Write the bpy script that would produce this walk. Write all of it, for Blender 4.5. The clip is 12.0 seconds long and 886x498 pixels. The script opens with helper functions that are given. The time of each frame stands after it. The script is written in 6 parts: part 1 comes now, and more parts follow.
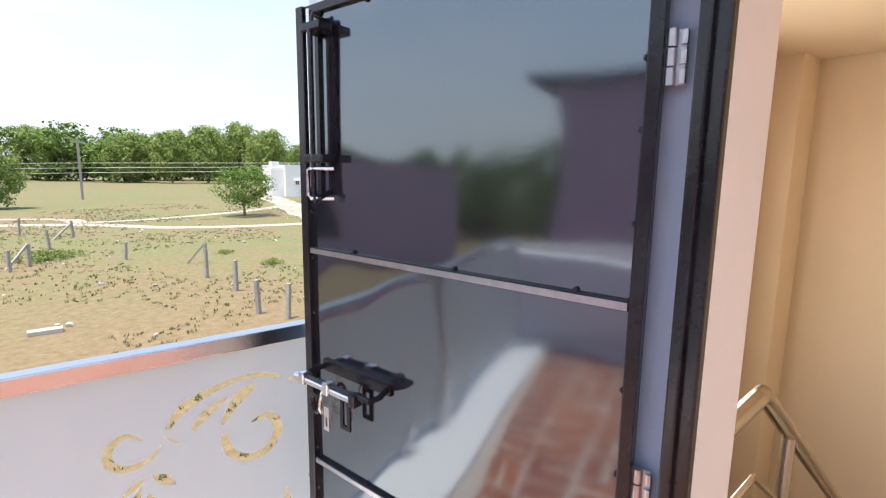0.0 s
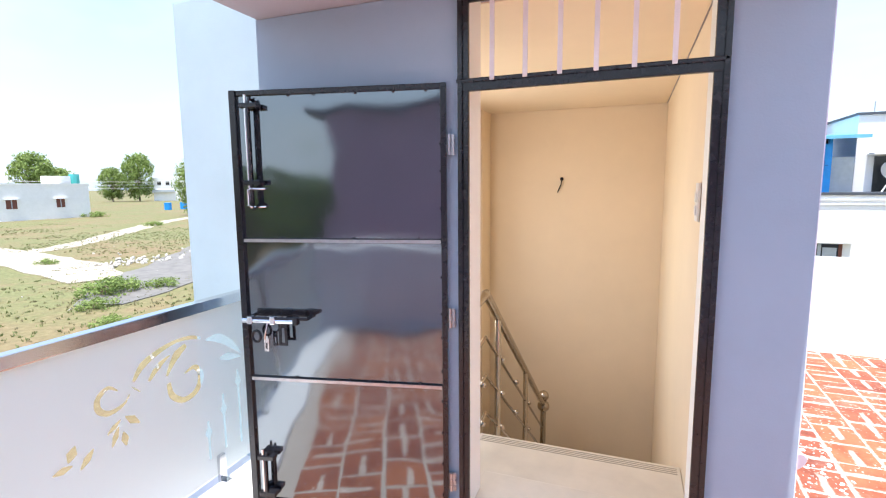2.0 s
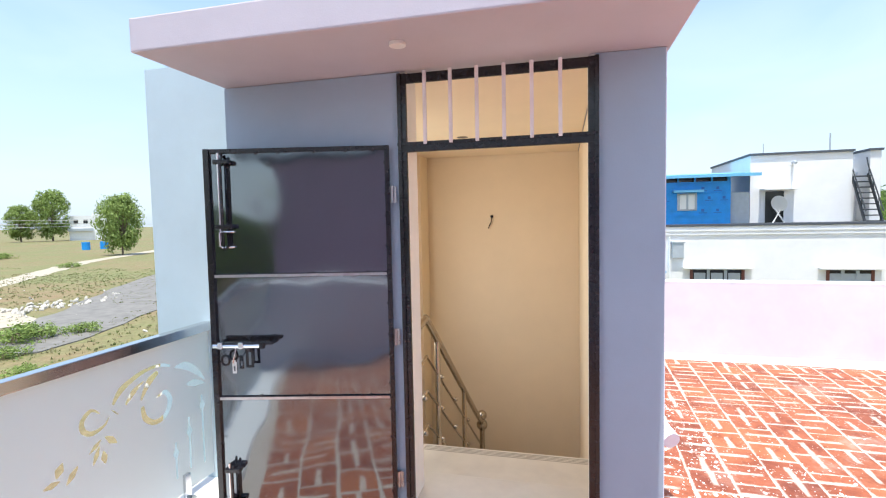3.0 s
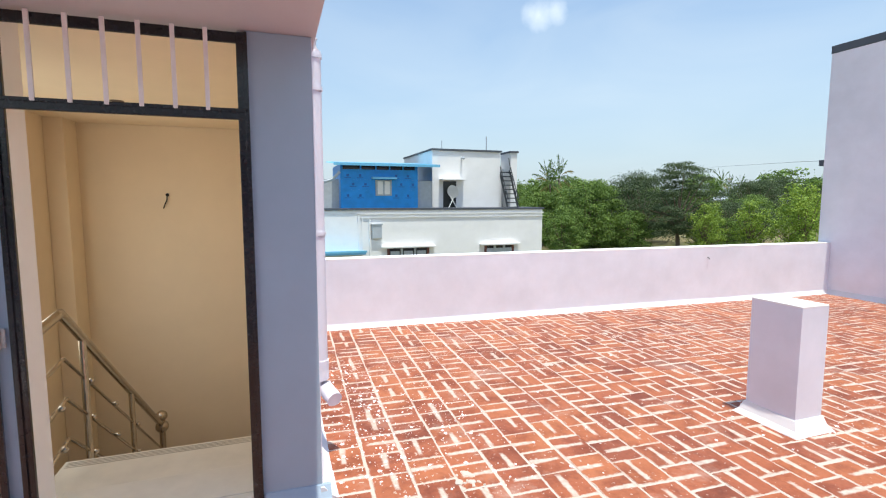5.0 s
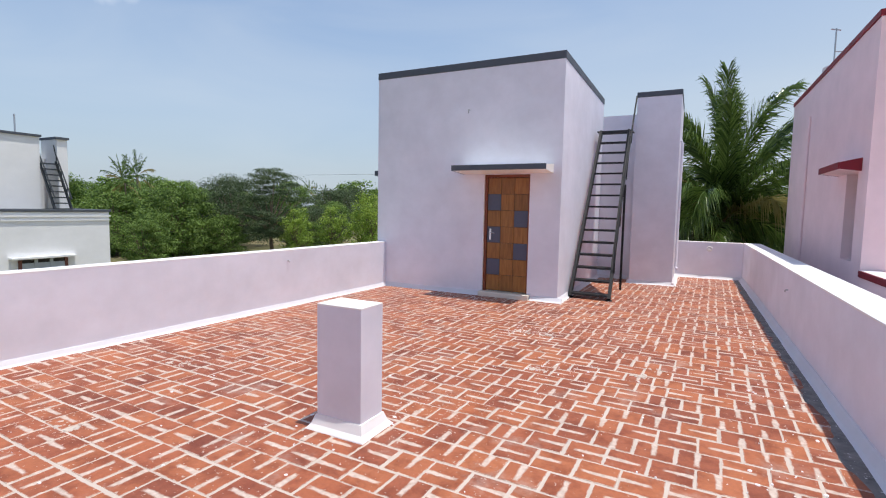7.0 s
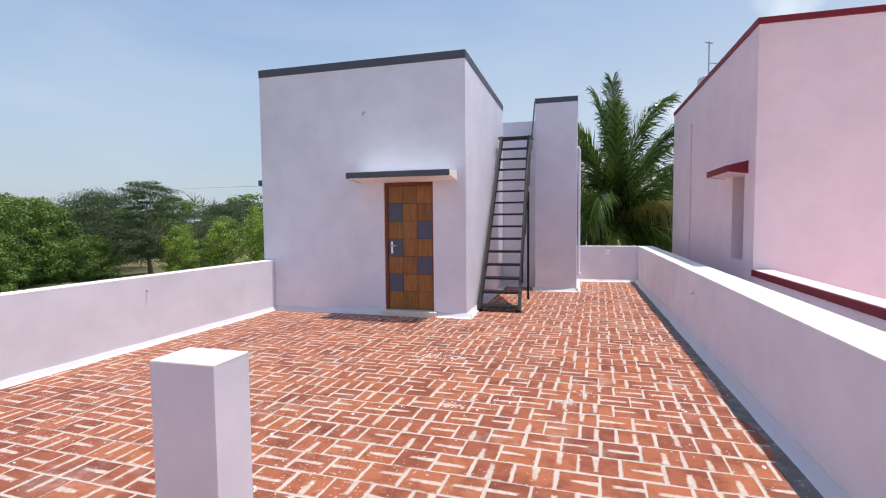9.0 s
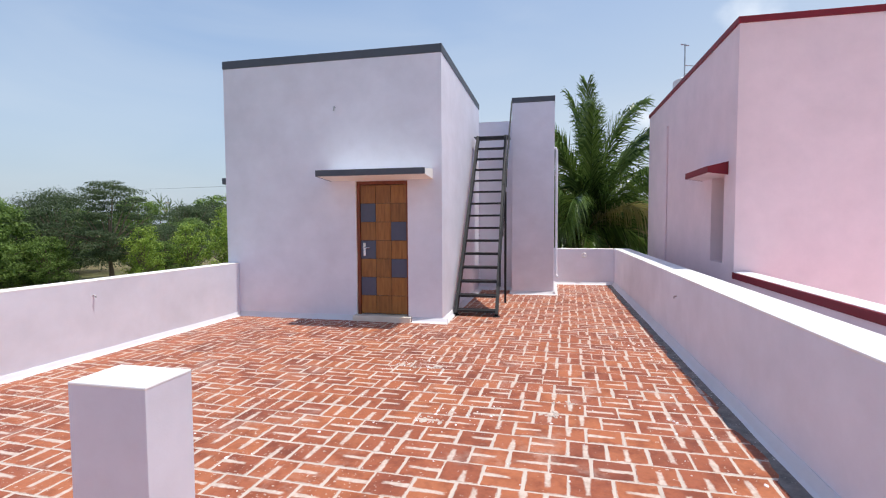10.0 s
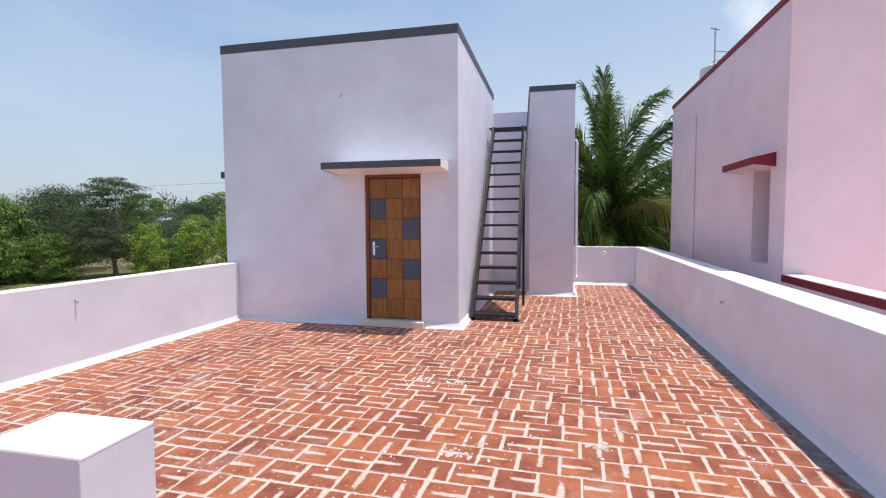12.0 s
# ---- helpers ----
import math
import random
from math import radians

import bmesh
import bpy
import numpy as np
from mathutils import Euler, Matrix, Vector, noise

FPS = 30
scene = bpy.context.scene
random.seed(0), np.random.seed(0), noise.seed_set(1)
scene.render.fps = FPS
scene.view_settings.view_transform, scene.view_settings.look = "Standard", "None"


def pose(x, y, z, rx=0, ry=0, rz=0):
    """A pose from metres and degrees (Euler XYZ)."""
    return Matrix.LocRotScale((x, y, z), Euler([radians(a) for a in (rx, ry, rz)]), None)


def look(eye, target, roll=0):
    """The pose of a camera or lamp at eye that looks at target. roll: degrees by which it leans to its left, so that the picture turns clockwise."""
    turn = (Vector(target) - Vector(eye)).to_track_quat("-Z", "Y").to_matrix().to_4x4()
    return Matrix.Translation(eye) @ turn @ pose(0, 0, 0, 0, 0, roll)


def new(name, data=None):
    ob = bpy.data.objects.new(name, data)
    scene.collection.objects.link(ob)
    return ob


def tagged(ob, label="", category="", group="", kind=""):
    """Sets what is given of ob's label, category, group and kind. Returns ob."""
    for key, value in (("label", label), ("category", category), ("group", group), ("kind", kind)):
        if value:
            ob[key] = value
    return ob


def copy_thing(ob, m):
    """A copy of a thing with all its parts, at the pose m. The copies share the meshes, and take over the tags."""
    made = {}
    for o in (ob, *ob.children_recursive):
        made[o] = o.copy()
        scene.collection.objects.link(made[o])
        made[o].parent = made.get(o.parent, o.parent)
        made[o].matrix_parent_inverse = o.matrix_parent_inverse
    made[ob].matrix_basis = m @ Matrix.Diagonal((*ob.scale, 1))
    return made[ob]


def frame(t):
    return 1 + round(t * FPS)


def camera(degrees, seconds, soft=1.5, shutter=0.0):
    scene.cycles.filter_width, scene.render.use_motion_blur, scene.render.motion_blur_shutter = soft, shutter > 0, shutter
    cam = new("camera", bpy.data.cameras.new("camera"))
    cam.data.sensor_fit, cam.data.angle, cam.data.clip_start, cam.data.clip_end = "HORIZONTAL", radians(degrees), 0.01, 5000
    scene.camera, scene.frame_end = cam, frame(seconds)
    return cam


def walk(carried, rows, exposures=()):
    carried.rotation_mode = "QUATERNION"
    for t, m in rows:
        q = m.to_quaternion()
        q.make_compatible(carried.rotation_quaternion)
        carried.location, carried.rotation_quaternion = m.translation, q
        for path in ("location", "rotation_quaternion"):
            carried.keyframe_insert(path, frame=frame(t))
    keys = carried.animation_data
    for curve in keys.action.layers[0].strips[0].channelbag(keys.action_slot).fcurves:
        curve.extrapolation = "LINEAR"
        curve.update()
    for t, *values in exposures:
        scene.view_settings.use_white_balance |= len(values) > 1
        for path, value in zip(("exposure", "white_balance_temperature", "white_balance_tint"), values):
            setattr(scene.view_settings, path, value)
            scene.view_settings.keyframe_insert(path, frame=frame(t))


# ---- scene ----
cam = camera(84.0, 12.0, soft=1.15)
PATH = [
    (0, (0.167, 0.183, 1.523), (1.396, 1.731, 1.217), 0.8),
    (0.5, (-0.078, 0.068, 1.546), (1.483, 1.287, 1.268), 0.6),
    (1, (-0.381, -0.044, 1.556), (1.316, 0.985, 1.306), 0.5),
    (1.5, (-0.714, -0.125, 1.555), (1.057, 0.769, 1.301), -0.1),
    (2, (-0.999, -0.114, 1.533), (0.856, 0.59, 1.281), -0.5),
    (2.5, (-1.218, -0.163, 1.555), (0.689, 0.406, 1.364), -0.6),
    (2.7, (-1.315, -0.212, 1.567), (0.605, 0.326, 1.423), -0.9),
    (4.3, (-1.613, -0.308, 1.548), (0.372, -0.418, 1.333), -1.0),
    (4.5, (-1.563, -0.336, 1.523), (0.406, -0.607, 1.306), -0.6),
    (5, (-1.536, -0.515, 1.542), (0.35, -1.152, 1.346), 0.0),
    (5.5, (-1.484, -0.748, 1.525), (0.198, -1.815, 1.352), 0.7),
    (5.8, (-1.439, -0.788, 1.487), (0.078, -2.081, 1.326), 1.0),
    (6, (-1.389, -0.9, 1.497), (-0.015, -2.344, 1.326), 1.3),
    (6.5, (-1.18, -1.005, 1.501), (-0.12, -2.692, 1.325), 1.2),
    (7, (-1.172, -1.184, 1.501), (-0.275, -2.964, 1.339), 1.1),
    (7.5, (-1.128, -1.368, 1.509), (-0.337, -3.2, 1.382), 0.5),
    (7.7, (-1.094, -1.441, 1.494), (-0.347, -3.292, 1.382), 0.1),
    (9.3, (-0.892, -1.951, 1.507), (-0.395, -3.884, 1.387), -0.5),
    (9.5, (-0.876, -2.002, 1.501), (-0.401, -3.941, 1.382), -0.5),
    (10, (-0.822, -2.165, 1.475), (-0.391, -4.116, 1.369), -0.3),
    (10.5, (-0.711, -2.31, 1.483), (-0.316, -4.267, 1.379), -0.2),
    (11, (-0.621, -2.406, 1.477), (-0.215, -4.362, 1.367), -0.3),
    (11.5, (-0.578, -2.559, 1.495), (-0.145, -4.508, 1.382), -0.4),
    (12, (-0.54, -2.697, 1.478), (-0.092, -4.642, 1.359), -0.3),
]
EXPOSURES = [(0, 1.14, 6650, 13), (0.5, 1.26, 6600, 13), (1.0, 1.50, 6450, 11), (1.5, 1.48, 6350, 11), (2.0, 1.36, 6280, 11), (2.5, 1.2, 6250, 10), (2.7, 1.15, 6300, 9), (4.3, 0.66, 6450, 4),
             (4.5, 0.64, 6430, 4), (5.0, 0.60, 6450, 4), (5.5, 0.33, 6440, 6), (6.0, 0.25, 6430, 8), (7.5, 0.26, 6430, 10), (12, 0.34, 6430, 10)]
walk(cam, [(t, look(eye, target, roll)) for t, eye, target, roll in PATH], EXPOSURES)

# ---- world, sun and exposure ----
SUN_EL, SUN_FROM = 77.5, (-1.0, -0.10)
world = bpy.data.worlds.new("world")
scene.world = world
world.use_nodes = True
wn = world.node_tree
wn.nodes.clear()
sky = wn.nodes.new("ShaderNodeTexSky")
sky.sky_type = "NISHITA"
sky.sun_disc = False
sky.sun_elevation = radians(SUN_EL)
sky.sun_rotation = math.atan2(SUN_FROM[0], SUN_FROM[1])
sky.air_density, sky.dust_density, sky.ozone_density = 1.0, 0.6, 1.5
sky_bg = wn.nodes.new("ShaderNodeBackground")
sky_bg.inputs["Strength"].default_value = 0.15
sky_out = wn.nodes.new("ShaderNodeOutputWorld")
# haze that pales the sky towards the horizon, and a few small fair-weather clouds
view = wn.nodes.new("ShaderNodeTexCoord").outputs["Generated"]
def sky_math(op, a, b=0.0, clamp=False):
    n = wn.nodes.new("ShaderNodeMath")
    n.operation, n.use_clamp = op, clamp
    for k, v in ((0, a), (1, b)):
        if hasattr(v, "is_linked"):
            wn.links.new(v, n.inputs[k])
        else:
            n.inputs[k].default_value = v
    return n.outputs[0]
def sky_mix(fac, a, col):
    n = wn.nodes.new("ShaderNodeMix")
    n.data_type = "RGBA"
    wn.links.new(fac, n.inputs[0]), wn.links.new(a, n.inputs[6])
    n.inputs[7].default_value = (*col, 1)
    return n.outputs[2]
xyz = wn.nodes.new("ShaderNodeSeparateXYZ")
wn.links.new(view, xyz.inputs[0])
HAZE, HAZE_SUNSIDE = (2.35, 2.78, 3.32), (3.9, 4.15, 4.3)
haze_fac = sky_math("POWER", sky_math("SUBTRACT", 1.0, sky_math("ABSOLUTE", xyz.outputs[2]), True), 2.5)
sky_col = sky_mix(sky_math("MULTIPLY", haze_fac, 0.95), sky.outputs[0], HAZE)
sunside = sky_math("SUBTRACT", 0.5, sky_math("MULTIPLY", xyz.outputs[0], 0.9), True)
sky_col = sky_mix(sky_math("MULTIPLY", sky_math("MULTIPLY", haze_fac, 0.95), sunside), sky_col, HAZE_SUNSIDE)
puff = wn.nodes.new("ShaderNodeTexNoise")
puff.inputs["Scale"].default_value, puff.inputs["Detail"].default_value = 26.0, 6.0
wn.links.new(view, puff.inputs["Vector"])
cloud = None
for d, size in (((0.823, -0.46, 0.333), 0.038), ((0.80, -0.485, 0.335), 0.03), ((-0.309, -0.894, 0.324), 0.06), ((-0.167, -0.968, 0.189), 0.028), ((-0.24, -0.95, 0.20), 0.026), ((0.76, 0.1, 0.64), 0.12), ((-0.7, 0.6, 0.38), 0.14)):
    away = wn.nodes.new("ShaderNodeVectorMath")
    away.operation = "DISTANCE"
    wn.links.new(view, away.inputs[0])
    away.inputs[1].default_value = d
    blob = sky_math("SUBTRACT", 1.0, sky_math("DIVIDE", away.outputs["Value"], size), True)
    cloud = blob if cloud is None else sky_math("MAXIMUM", cloud, blob)
soft = sky_math("MULTIPLY", sky_math("SUBTRACT", sky_math("ADD", cloud, sky_math("MULTIPLY", puff.outputs[0], 1.1)), 0.72), sky_math("MULTIPLY", cloud, 4.0, True), True)
veil = wn.nodes.new("ShaderNodeTexNoise")
veil.inputs["Scale"].default_value, veil.inputs["Detail"].default_value, veil.inputs["Distortion"].default_value = 2.2, 6.0, 0.6
stretch = wn.nodes.new("ShaderNodeMapping")
stretch.inputs["Scale"].default_value = (1.0, 1.0, 3.2)
wn.links.new(view, stretch.inputs["Vector"]), wn.links.new(stretch.outputs[0], veil.inputs["Vector"])
sky_col = sky_mix(sky_math("MULTIPLY", sky_math("SUBTRACT", veil.outputs[0], 0.38, True), 0.6, True), sky_col, (4.3, 4.55, 4.75))
sky_col = sky_mix(sky_math("MULTIPLY", soft, 0.6), sky_col, (6.2, 6.3, 6.4))
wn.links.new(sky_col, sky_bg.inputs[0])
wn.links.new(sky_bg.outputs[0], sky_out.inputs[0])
sun = new("sun", bpy.data.lights.new("sun", "SUN"))
sun.data.energy, sun.data.angle, sun.data.color = 3.6, radians(0.6), (1.0, 0.95, 0.87)
horizontal = math.cos(radians(SUN_EL)) / math.hypot(*SUN_FROM)
sun.matrix_world = look((SUN_FROM[0] * horizontal * 40, SUN_FROM[1] * horizontal * 40, math.sin(radians(SUN_EL)) * 40), (0, 0, 0))

WELL_LIGHT = 12.0

# ---- materials ----
def material(name):
    m = bpy.data.materials.new(name)
    m.use_nodes = True
    nt = m.node_tree
    return m, nt, nt.nodes["Principled BSDF"]


def ramp(nt, fac, stops):
    r = nt.nodes.new("ShaderNodeValToRGB")
    while len(r.color_ramp.elements) < len(stops):
        r.color_ramp.elements.new(0.5)
    for e, (p, c) in zip(r.color_ramp.elements, stops):
        e.position, e.color = p, (*c, 1) if len(c) == 3 else c
    nt.links.new(fac, r.inputs[0])
    return r.outputs[0]


def noise_tex(nt, scale, detail=4, rough=0.55, vec=None):
    n = nt.nodes.new("ShaderNodeTexNoise")
    n.inputs["Scale"].default_value, n.inputs["Detail"].default_value, n.inputs["Roughness"].default_value = scale, detail, rough
    if vec is None:
        vec = nt.nodes.new("ShaderNodeNewGeometry").outputs["Position"]
    nt.links.new(vec, n.inputs["Vector"])
    return n.outputs[0]


def mix(nt, kind, fac, a, b):
    n = nt.nodes.new("ShaderNodeMix")
    n.data_type, n.blend_type = "RGBA", kind
    for k, v in ((0, fac), (6, a), (7, b)):
        if hasattr(v, "is_linked"):
            nt.links.new(v, n.inputs[k])
        else:
            n.inputs[k].default_value = v if k == 0 else (*v, 1)
    return n.outputs[2]


def maths(nt, op, a, b=0.0, clamp=False):
    n = nt.nodes.new("ShaderNodeMath")
    n.operation, n.use_clamp = op, clamp
    for k, v in ((0, a), (1, b)):
        if hasattr(v, "is_linked"):
            nt.links.new(v, n.inputs[k])
        else:
            n.inputs[k].default_value = v
    return n.outputs[0]


def bump(nt, p, height, strength, distance=0.01):
    b = nt.nodes.new("ShaderNodeBump")
    b.inputs["Strength"].default_value, b.inputs["Distance"].default_value = strength, distance
    nt.links.new(height, b.inputs["Height"])
    nt.links.new(b.outputs[0], p.inputs["Normal"])


def plain(name, col, rough=0.6, metal=0.0, vary=0.08, scale=6.0, grain=60.0, relief=0.15):
    m, nt, p = material(name)
    lo, hi = tuple(c * (1 - vary) for c in col), tuple(min(1, c * (1 + vary)) for c in col)
    base = ramp(nt, noise_tex(nt, scale, 5, 0.6), [(0.3, lo), (0.7, hi)])
    nt.links.new(base, p.inputs["Base Color"])
    p.inputs["Roughness"].default_value, p.inputs["Metallic"].default_value = rough, metal
    if relief:
        bump(nt, p, noise_tex(nt, grain, 3), relief, 0.004)
    return m


def plaster(name, col, vary=0.05, dirt=0.10):
    """Painted cement plaster: roller grain, trowel waves, faint streaks and stains."""
    m, nt, p = material(name)
    lo, hi = tuple(c * (1 - vary) for c in col), tuple(min(1, c * (1 + vary)) for c in col)
    base = ramp(nt, noise_tex(nt, 1.7, 6, 0.62), [(0.32, lo), (0.68, hi)])
    geo = nt.nodes.new("ShaderNodeNewGeometry").outputs["Position"]
    mp = nt.nodes.new("ShaderNodeMapping")
    mp.inputs["Scale"].default_value = (1.3, 1.3, 2.6)
    nt.links.new(geo, mp.inputs["Vector"])
    streak = ramp(nt, noise_tex(nt, 1.3, 5, 0.6, mp.outputs[0]), [(0.45, (0, 0, 0)), (0.85, (1, 1, 1))])
    worn = mix(nt, "MIX", maths(nt, "MULTIPLY", streak, dirt), base, tuple(c * 0.72 for c in col))
    nt.links.new(worn, p.inputs["Base Color"])
    p.inputs["Roughness"].default_value = 0.72
    h = maths(nt, "ADD", maths(nt, "MULTIPLY", noise_tex(nt, 140, 2), 0.35), noise_tex(nt, 9, 4))
    bump(nt, p, h, 0.22, 0.006)
    return m


LAVENDER = plaster("lavender plaster", (0.77, 0.765, 0.845), 0.06, 0.16)
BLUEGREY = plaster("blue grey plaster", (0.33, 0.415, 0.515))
# the blue grey about a third brighter, for the return wall
PALEBLUE = plaster("paler blue grey plaster", (0.45, 0.565, 0.63))
SLABGREY = plaster("slab soffit plaster", (0.50, 0.47, 0.53))
PEACH = plaster("peach plaster", (0.85, 0.70, 0.51), 0.03, 0.05)
CREAM = plaster("cream plaster", (0.90, 0.88, 0.82), 0.03, 0.05)
LIMEWASH = plaster("white lime wash", (0.84, 0.82, 0.82), 0.05, 0.25)
SKIRTWASH = plaster("greyed skirting wash", (0.69, 0.68, 0.71), 0.06, 0.3)
WHITEWALL = plaster("white wall paint", (0.82, 0.82, 0.82), 0.03, 0.14)
PINK = plaster("pink plaster", (0.88, 0.69, 0.71))
# wall of the mauve house; on the pink house's upper block, shade as colour
MAUVE = plaster("mauve plaster", (0.46, 0.34, 0.40))
DARKTRIM = plain("dark slate paint", (0.075, 0.085, 0.105), 0.55)
MAROON = plain("maroon paint", (0.21, 0.004, 0.015), 0.6)
CEMENT = plaster("pale joint cement", (0.53, 0.45, 0.39), 0.12, 0.35)
# soiled, chipped cement; its dark tone also holds the parapet's shade
DIRTSHADE, nt, p = material("cement darkened by dirt and shade")
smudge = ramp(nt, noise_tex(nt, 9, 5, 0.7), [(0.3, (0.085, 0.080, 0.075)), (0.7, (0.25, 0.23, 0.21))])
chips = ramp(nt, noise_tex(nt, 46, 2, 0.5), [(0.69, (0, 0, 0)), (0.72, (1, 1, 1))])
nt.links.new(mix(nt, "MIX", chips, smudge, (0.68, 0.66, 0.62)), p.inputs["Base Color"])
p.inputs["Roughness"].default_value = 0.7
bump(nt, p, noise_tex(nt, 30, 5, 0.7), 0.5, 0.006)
STONE = plain("cream stone", (0.76, 0.69, 0.58), 0.35, 0, 0.07, 5, 120, 0.05)
STONE_DARK = plain("stone groove", (0.42, 0.36, 0.28), 0.6)
STEEL = plain("brushed stainless steel", (0.50, 0.44, 0.37), 0.24, 1.0, 0.04, 20, 200, 0.02)
CHROME = plain("chromed steel", (0.75, 0.75, 0.76), 0.14, 1.0, 0.03, 20, 200, 0.02)
CHROMEDULL = plain("polished railing steel", (0.66, 0.66, 0.67), 0.20, 1.0, 0.03, 8, 60, 0.02)
GALV = plain("bare zinc steel", (0.46, 0.46, 0.47), 0.32, 0.9, 0.15, 30, 150, 0.1)
BLACKPAINT = plain("black enamel", (0.012, 0.012, 0.015), 0.22, 0, 0.3, 30, 90, 0.12)
BLACKSTEEL = plain("black painted steel", (0.008, 0.009, 0.011), 0.62, 0, 0.3, 25, 120, 0.15)
WHITEBAR = plain("white gloss bar paint", (0.80, 0.74, 0.74), 0.4)
WHITEPLASTIC = plain("white plastic", (0.78, 0.77, 0.75), 0.35, 0, 0.02)
BROWNDARK = plain("dark brown wood", (0.05, 0.028, 0.015), 0.5)
SLATEPAINT = plain("slate grey laminate", (0.075, 0.085, 0.13), 0.38, 0, 0.06, 20)
GLASSEDGE = plain("pale glass edge", (0.62, 0.72, 0.76), 0.15, 0, 0.02)


def wood(name, dark, light, rough=0.4, size=(14, 14, 1.6)):
    m, nt, p = material(name)
    tc = nt.nodes.new("ShaderNodeNewGeometry").outputs["Position"]
    mp = nt.nodes.new("ShaderNodeMapping")
    mp.inputs["Scale"].default_value = size
    nt.links.new(tc, mp.inputs["Vector"])
    rnd = nt.nodes.new("ShaderNodeObjectInfo").outputs["Random"]
    off = nt.nodes.new("ShaderNodeVectorMath")
    nt.links.new(mp.outputs[0], off.inputs[0])
    cmb = nt.nodes.new("ShaderNodeCombineXYZ")
    nt.links.new(maths(nt, "MULTIPLY", rnd, 37.0), cmb.inputs[0])
    nt.links.new(cmb.outputs[0], off.inputs[1])
    g = noise_tex(nt, 2.2, 6, 0.65, off.outputs[0])
    base = ramp(nt, g, [(0.3, dark), (0.72, light)])
    hsv = nt.nodes.new("ShaderNodeHueSaturation")
    nt.links.new(base, hsv.inputs["Color"])
    nt.links.new(maths(nt, "ADD", maths(nt, "MULTIPLY", rnd, 0.35), 0.82), hsv.inputs["Value"])
    nt.links.new(hsv.outputs[0], p.inputs["Base Color"])
    p.inputs["Roughness"].default_value = rough
    bump(nt, p, g, 0.12, 0.003)
    return m


DOORWOOD = wood("oak door veneer", (0.20, 0.075, 0.015), (0.36, 0.155, 0.035))
REDWOOD = wood("red brown frame wood", (0.14, 0.03, 0.012), (0.24, 0.06, 0.02))

GLOSSBLACK, nt, p = material("black gloss sheet")
p.inputs["Base Color"].default_value = (0.018, 0.018, 0.024, 1)
p.inputs["Roughness"].default_value = 0.085
p.inputs["IOR"].default_value = 2.75
p.inputs["Specular Tint"].default_value = (0.80, 0.92, 1.0, 1)
warp = noise_tex(nt, 2.6, 1, 0.4)
bump(nt, p, maths(nt, "ADD", warp, maths(nt, "MULTIPLY", noise_tex(nt, 90, 2), 0.004)), 0.35, 0.03)

FROST, nt, p = material("frosted glass film")
p.inputs["Base Color"].default_value = (0.86, 0.88, 0.86, 1)
p.inputs["Roughness"].default_value = 0.45
tr = nt.nodes.new("ShaderNodeBsdfTranslucent")
tr.inputs["Color"].default_value = (0.90, 0.93, 0.91, 1)
thin = nt.nodes.new("ShaderNodeBsdfTransparent")
mx, mx2 = nt.nodes.new("ShaderNodeMixShader"), nt.nodes.new("ShaderNodeMixShader")
mx.inputs[0].default_value, mx2.inputs[0].default_value = 0.55, 0.06
nt.links.new(p.outputs[0], mx.inputs[1]), nt.links.new(tr.outputs[0], mx.inputs[2])
nt.links.new(mx.outputs[0], mx2.inputs[1]), nt.links.new(thin.outputs[0], mx2.inputs[2])
nt.links.new(mx2.outputs[0], nt.nodes["Material Output"].inputs["Surface"])

CLEARGLASS, nt, p = material("clear glass")
p.inputs["Base Color"].default_value = (0.95, 0.98, 0.97, 1)
p.inputs["Roughness"].default_value, p.inputs["Transmission Weight"].default_value, p.inputs["IOR"].default_value = 0.0, 1.0, 1.1

# ---- building helpers ----
def box(bm, x0, y0, z0, x1, y1, z1):
    vs = [bm.verts.new((x, y, z)) for x in (x0, x1) for y in (y0, y1) for z in (z0, z1)]
    for f in ((0, 1, 3, 2), (4, 6, 7, 5), (0, 4, 5, 1), (2, 3, 7, 6), (0, 2, 6, 4), (1, 5, 7, 3)):
        bm.faces.new([vs[i] for i in f])
    return vs


def bevel(bm, width, segments=2):
    bmesh.ops.bevel(bm, geom=list(bm.edges), offset=width, segments=segments, affect="EDGES", profile=0.6)


def rod(bm, a, b, r, n=10, r2=None):
    a, b = Vector(a), Vector(b)
    m = Matrix.Translation((a + b) / 2) @ (b - a).to_track_quat("Z", "Y").to_matrix().to_4x4()
    bmesh.ops.create_cone(bm, cap_ends=True, segments=n, radius1=r, radius2=r if r2 is None else r2, depth=(b - a).length, matrix=m)


def beam(bm, a, b, wide, high, roll=0.0):
    """A rectangular bar from a to b; wide across, high upwards."""
    a, b = Vector(a), Vector(b)
    d = (b - a).normalized()
    s = d.cross(Vector((0, 0, 1)))
    s = s.normalized() if s.length > 1e-4 else Vector((1, 0, 0))
    u = s.cross(d)
    vs = [bm.verts.new(p + s * i * wide / 2 + u * j * high / 2) for p in (a, b) for i in (-1, 1) for j in (-1, 1)]
    for f in ((0, 1, 3, 2), (4, 6, 7, 5), (0, 4, 5, 1), (2, 3, 7, 6), (0, 2, 6, 4), (1, 5, 7, 3)):
        bm.faces.new([vs[i] for i in f])


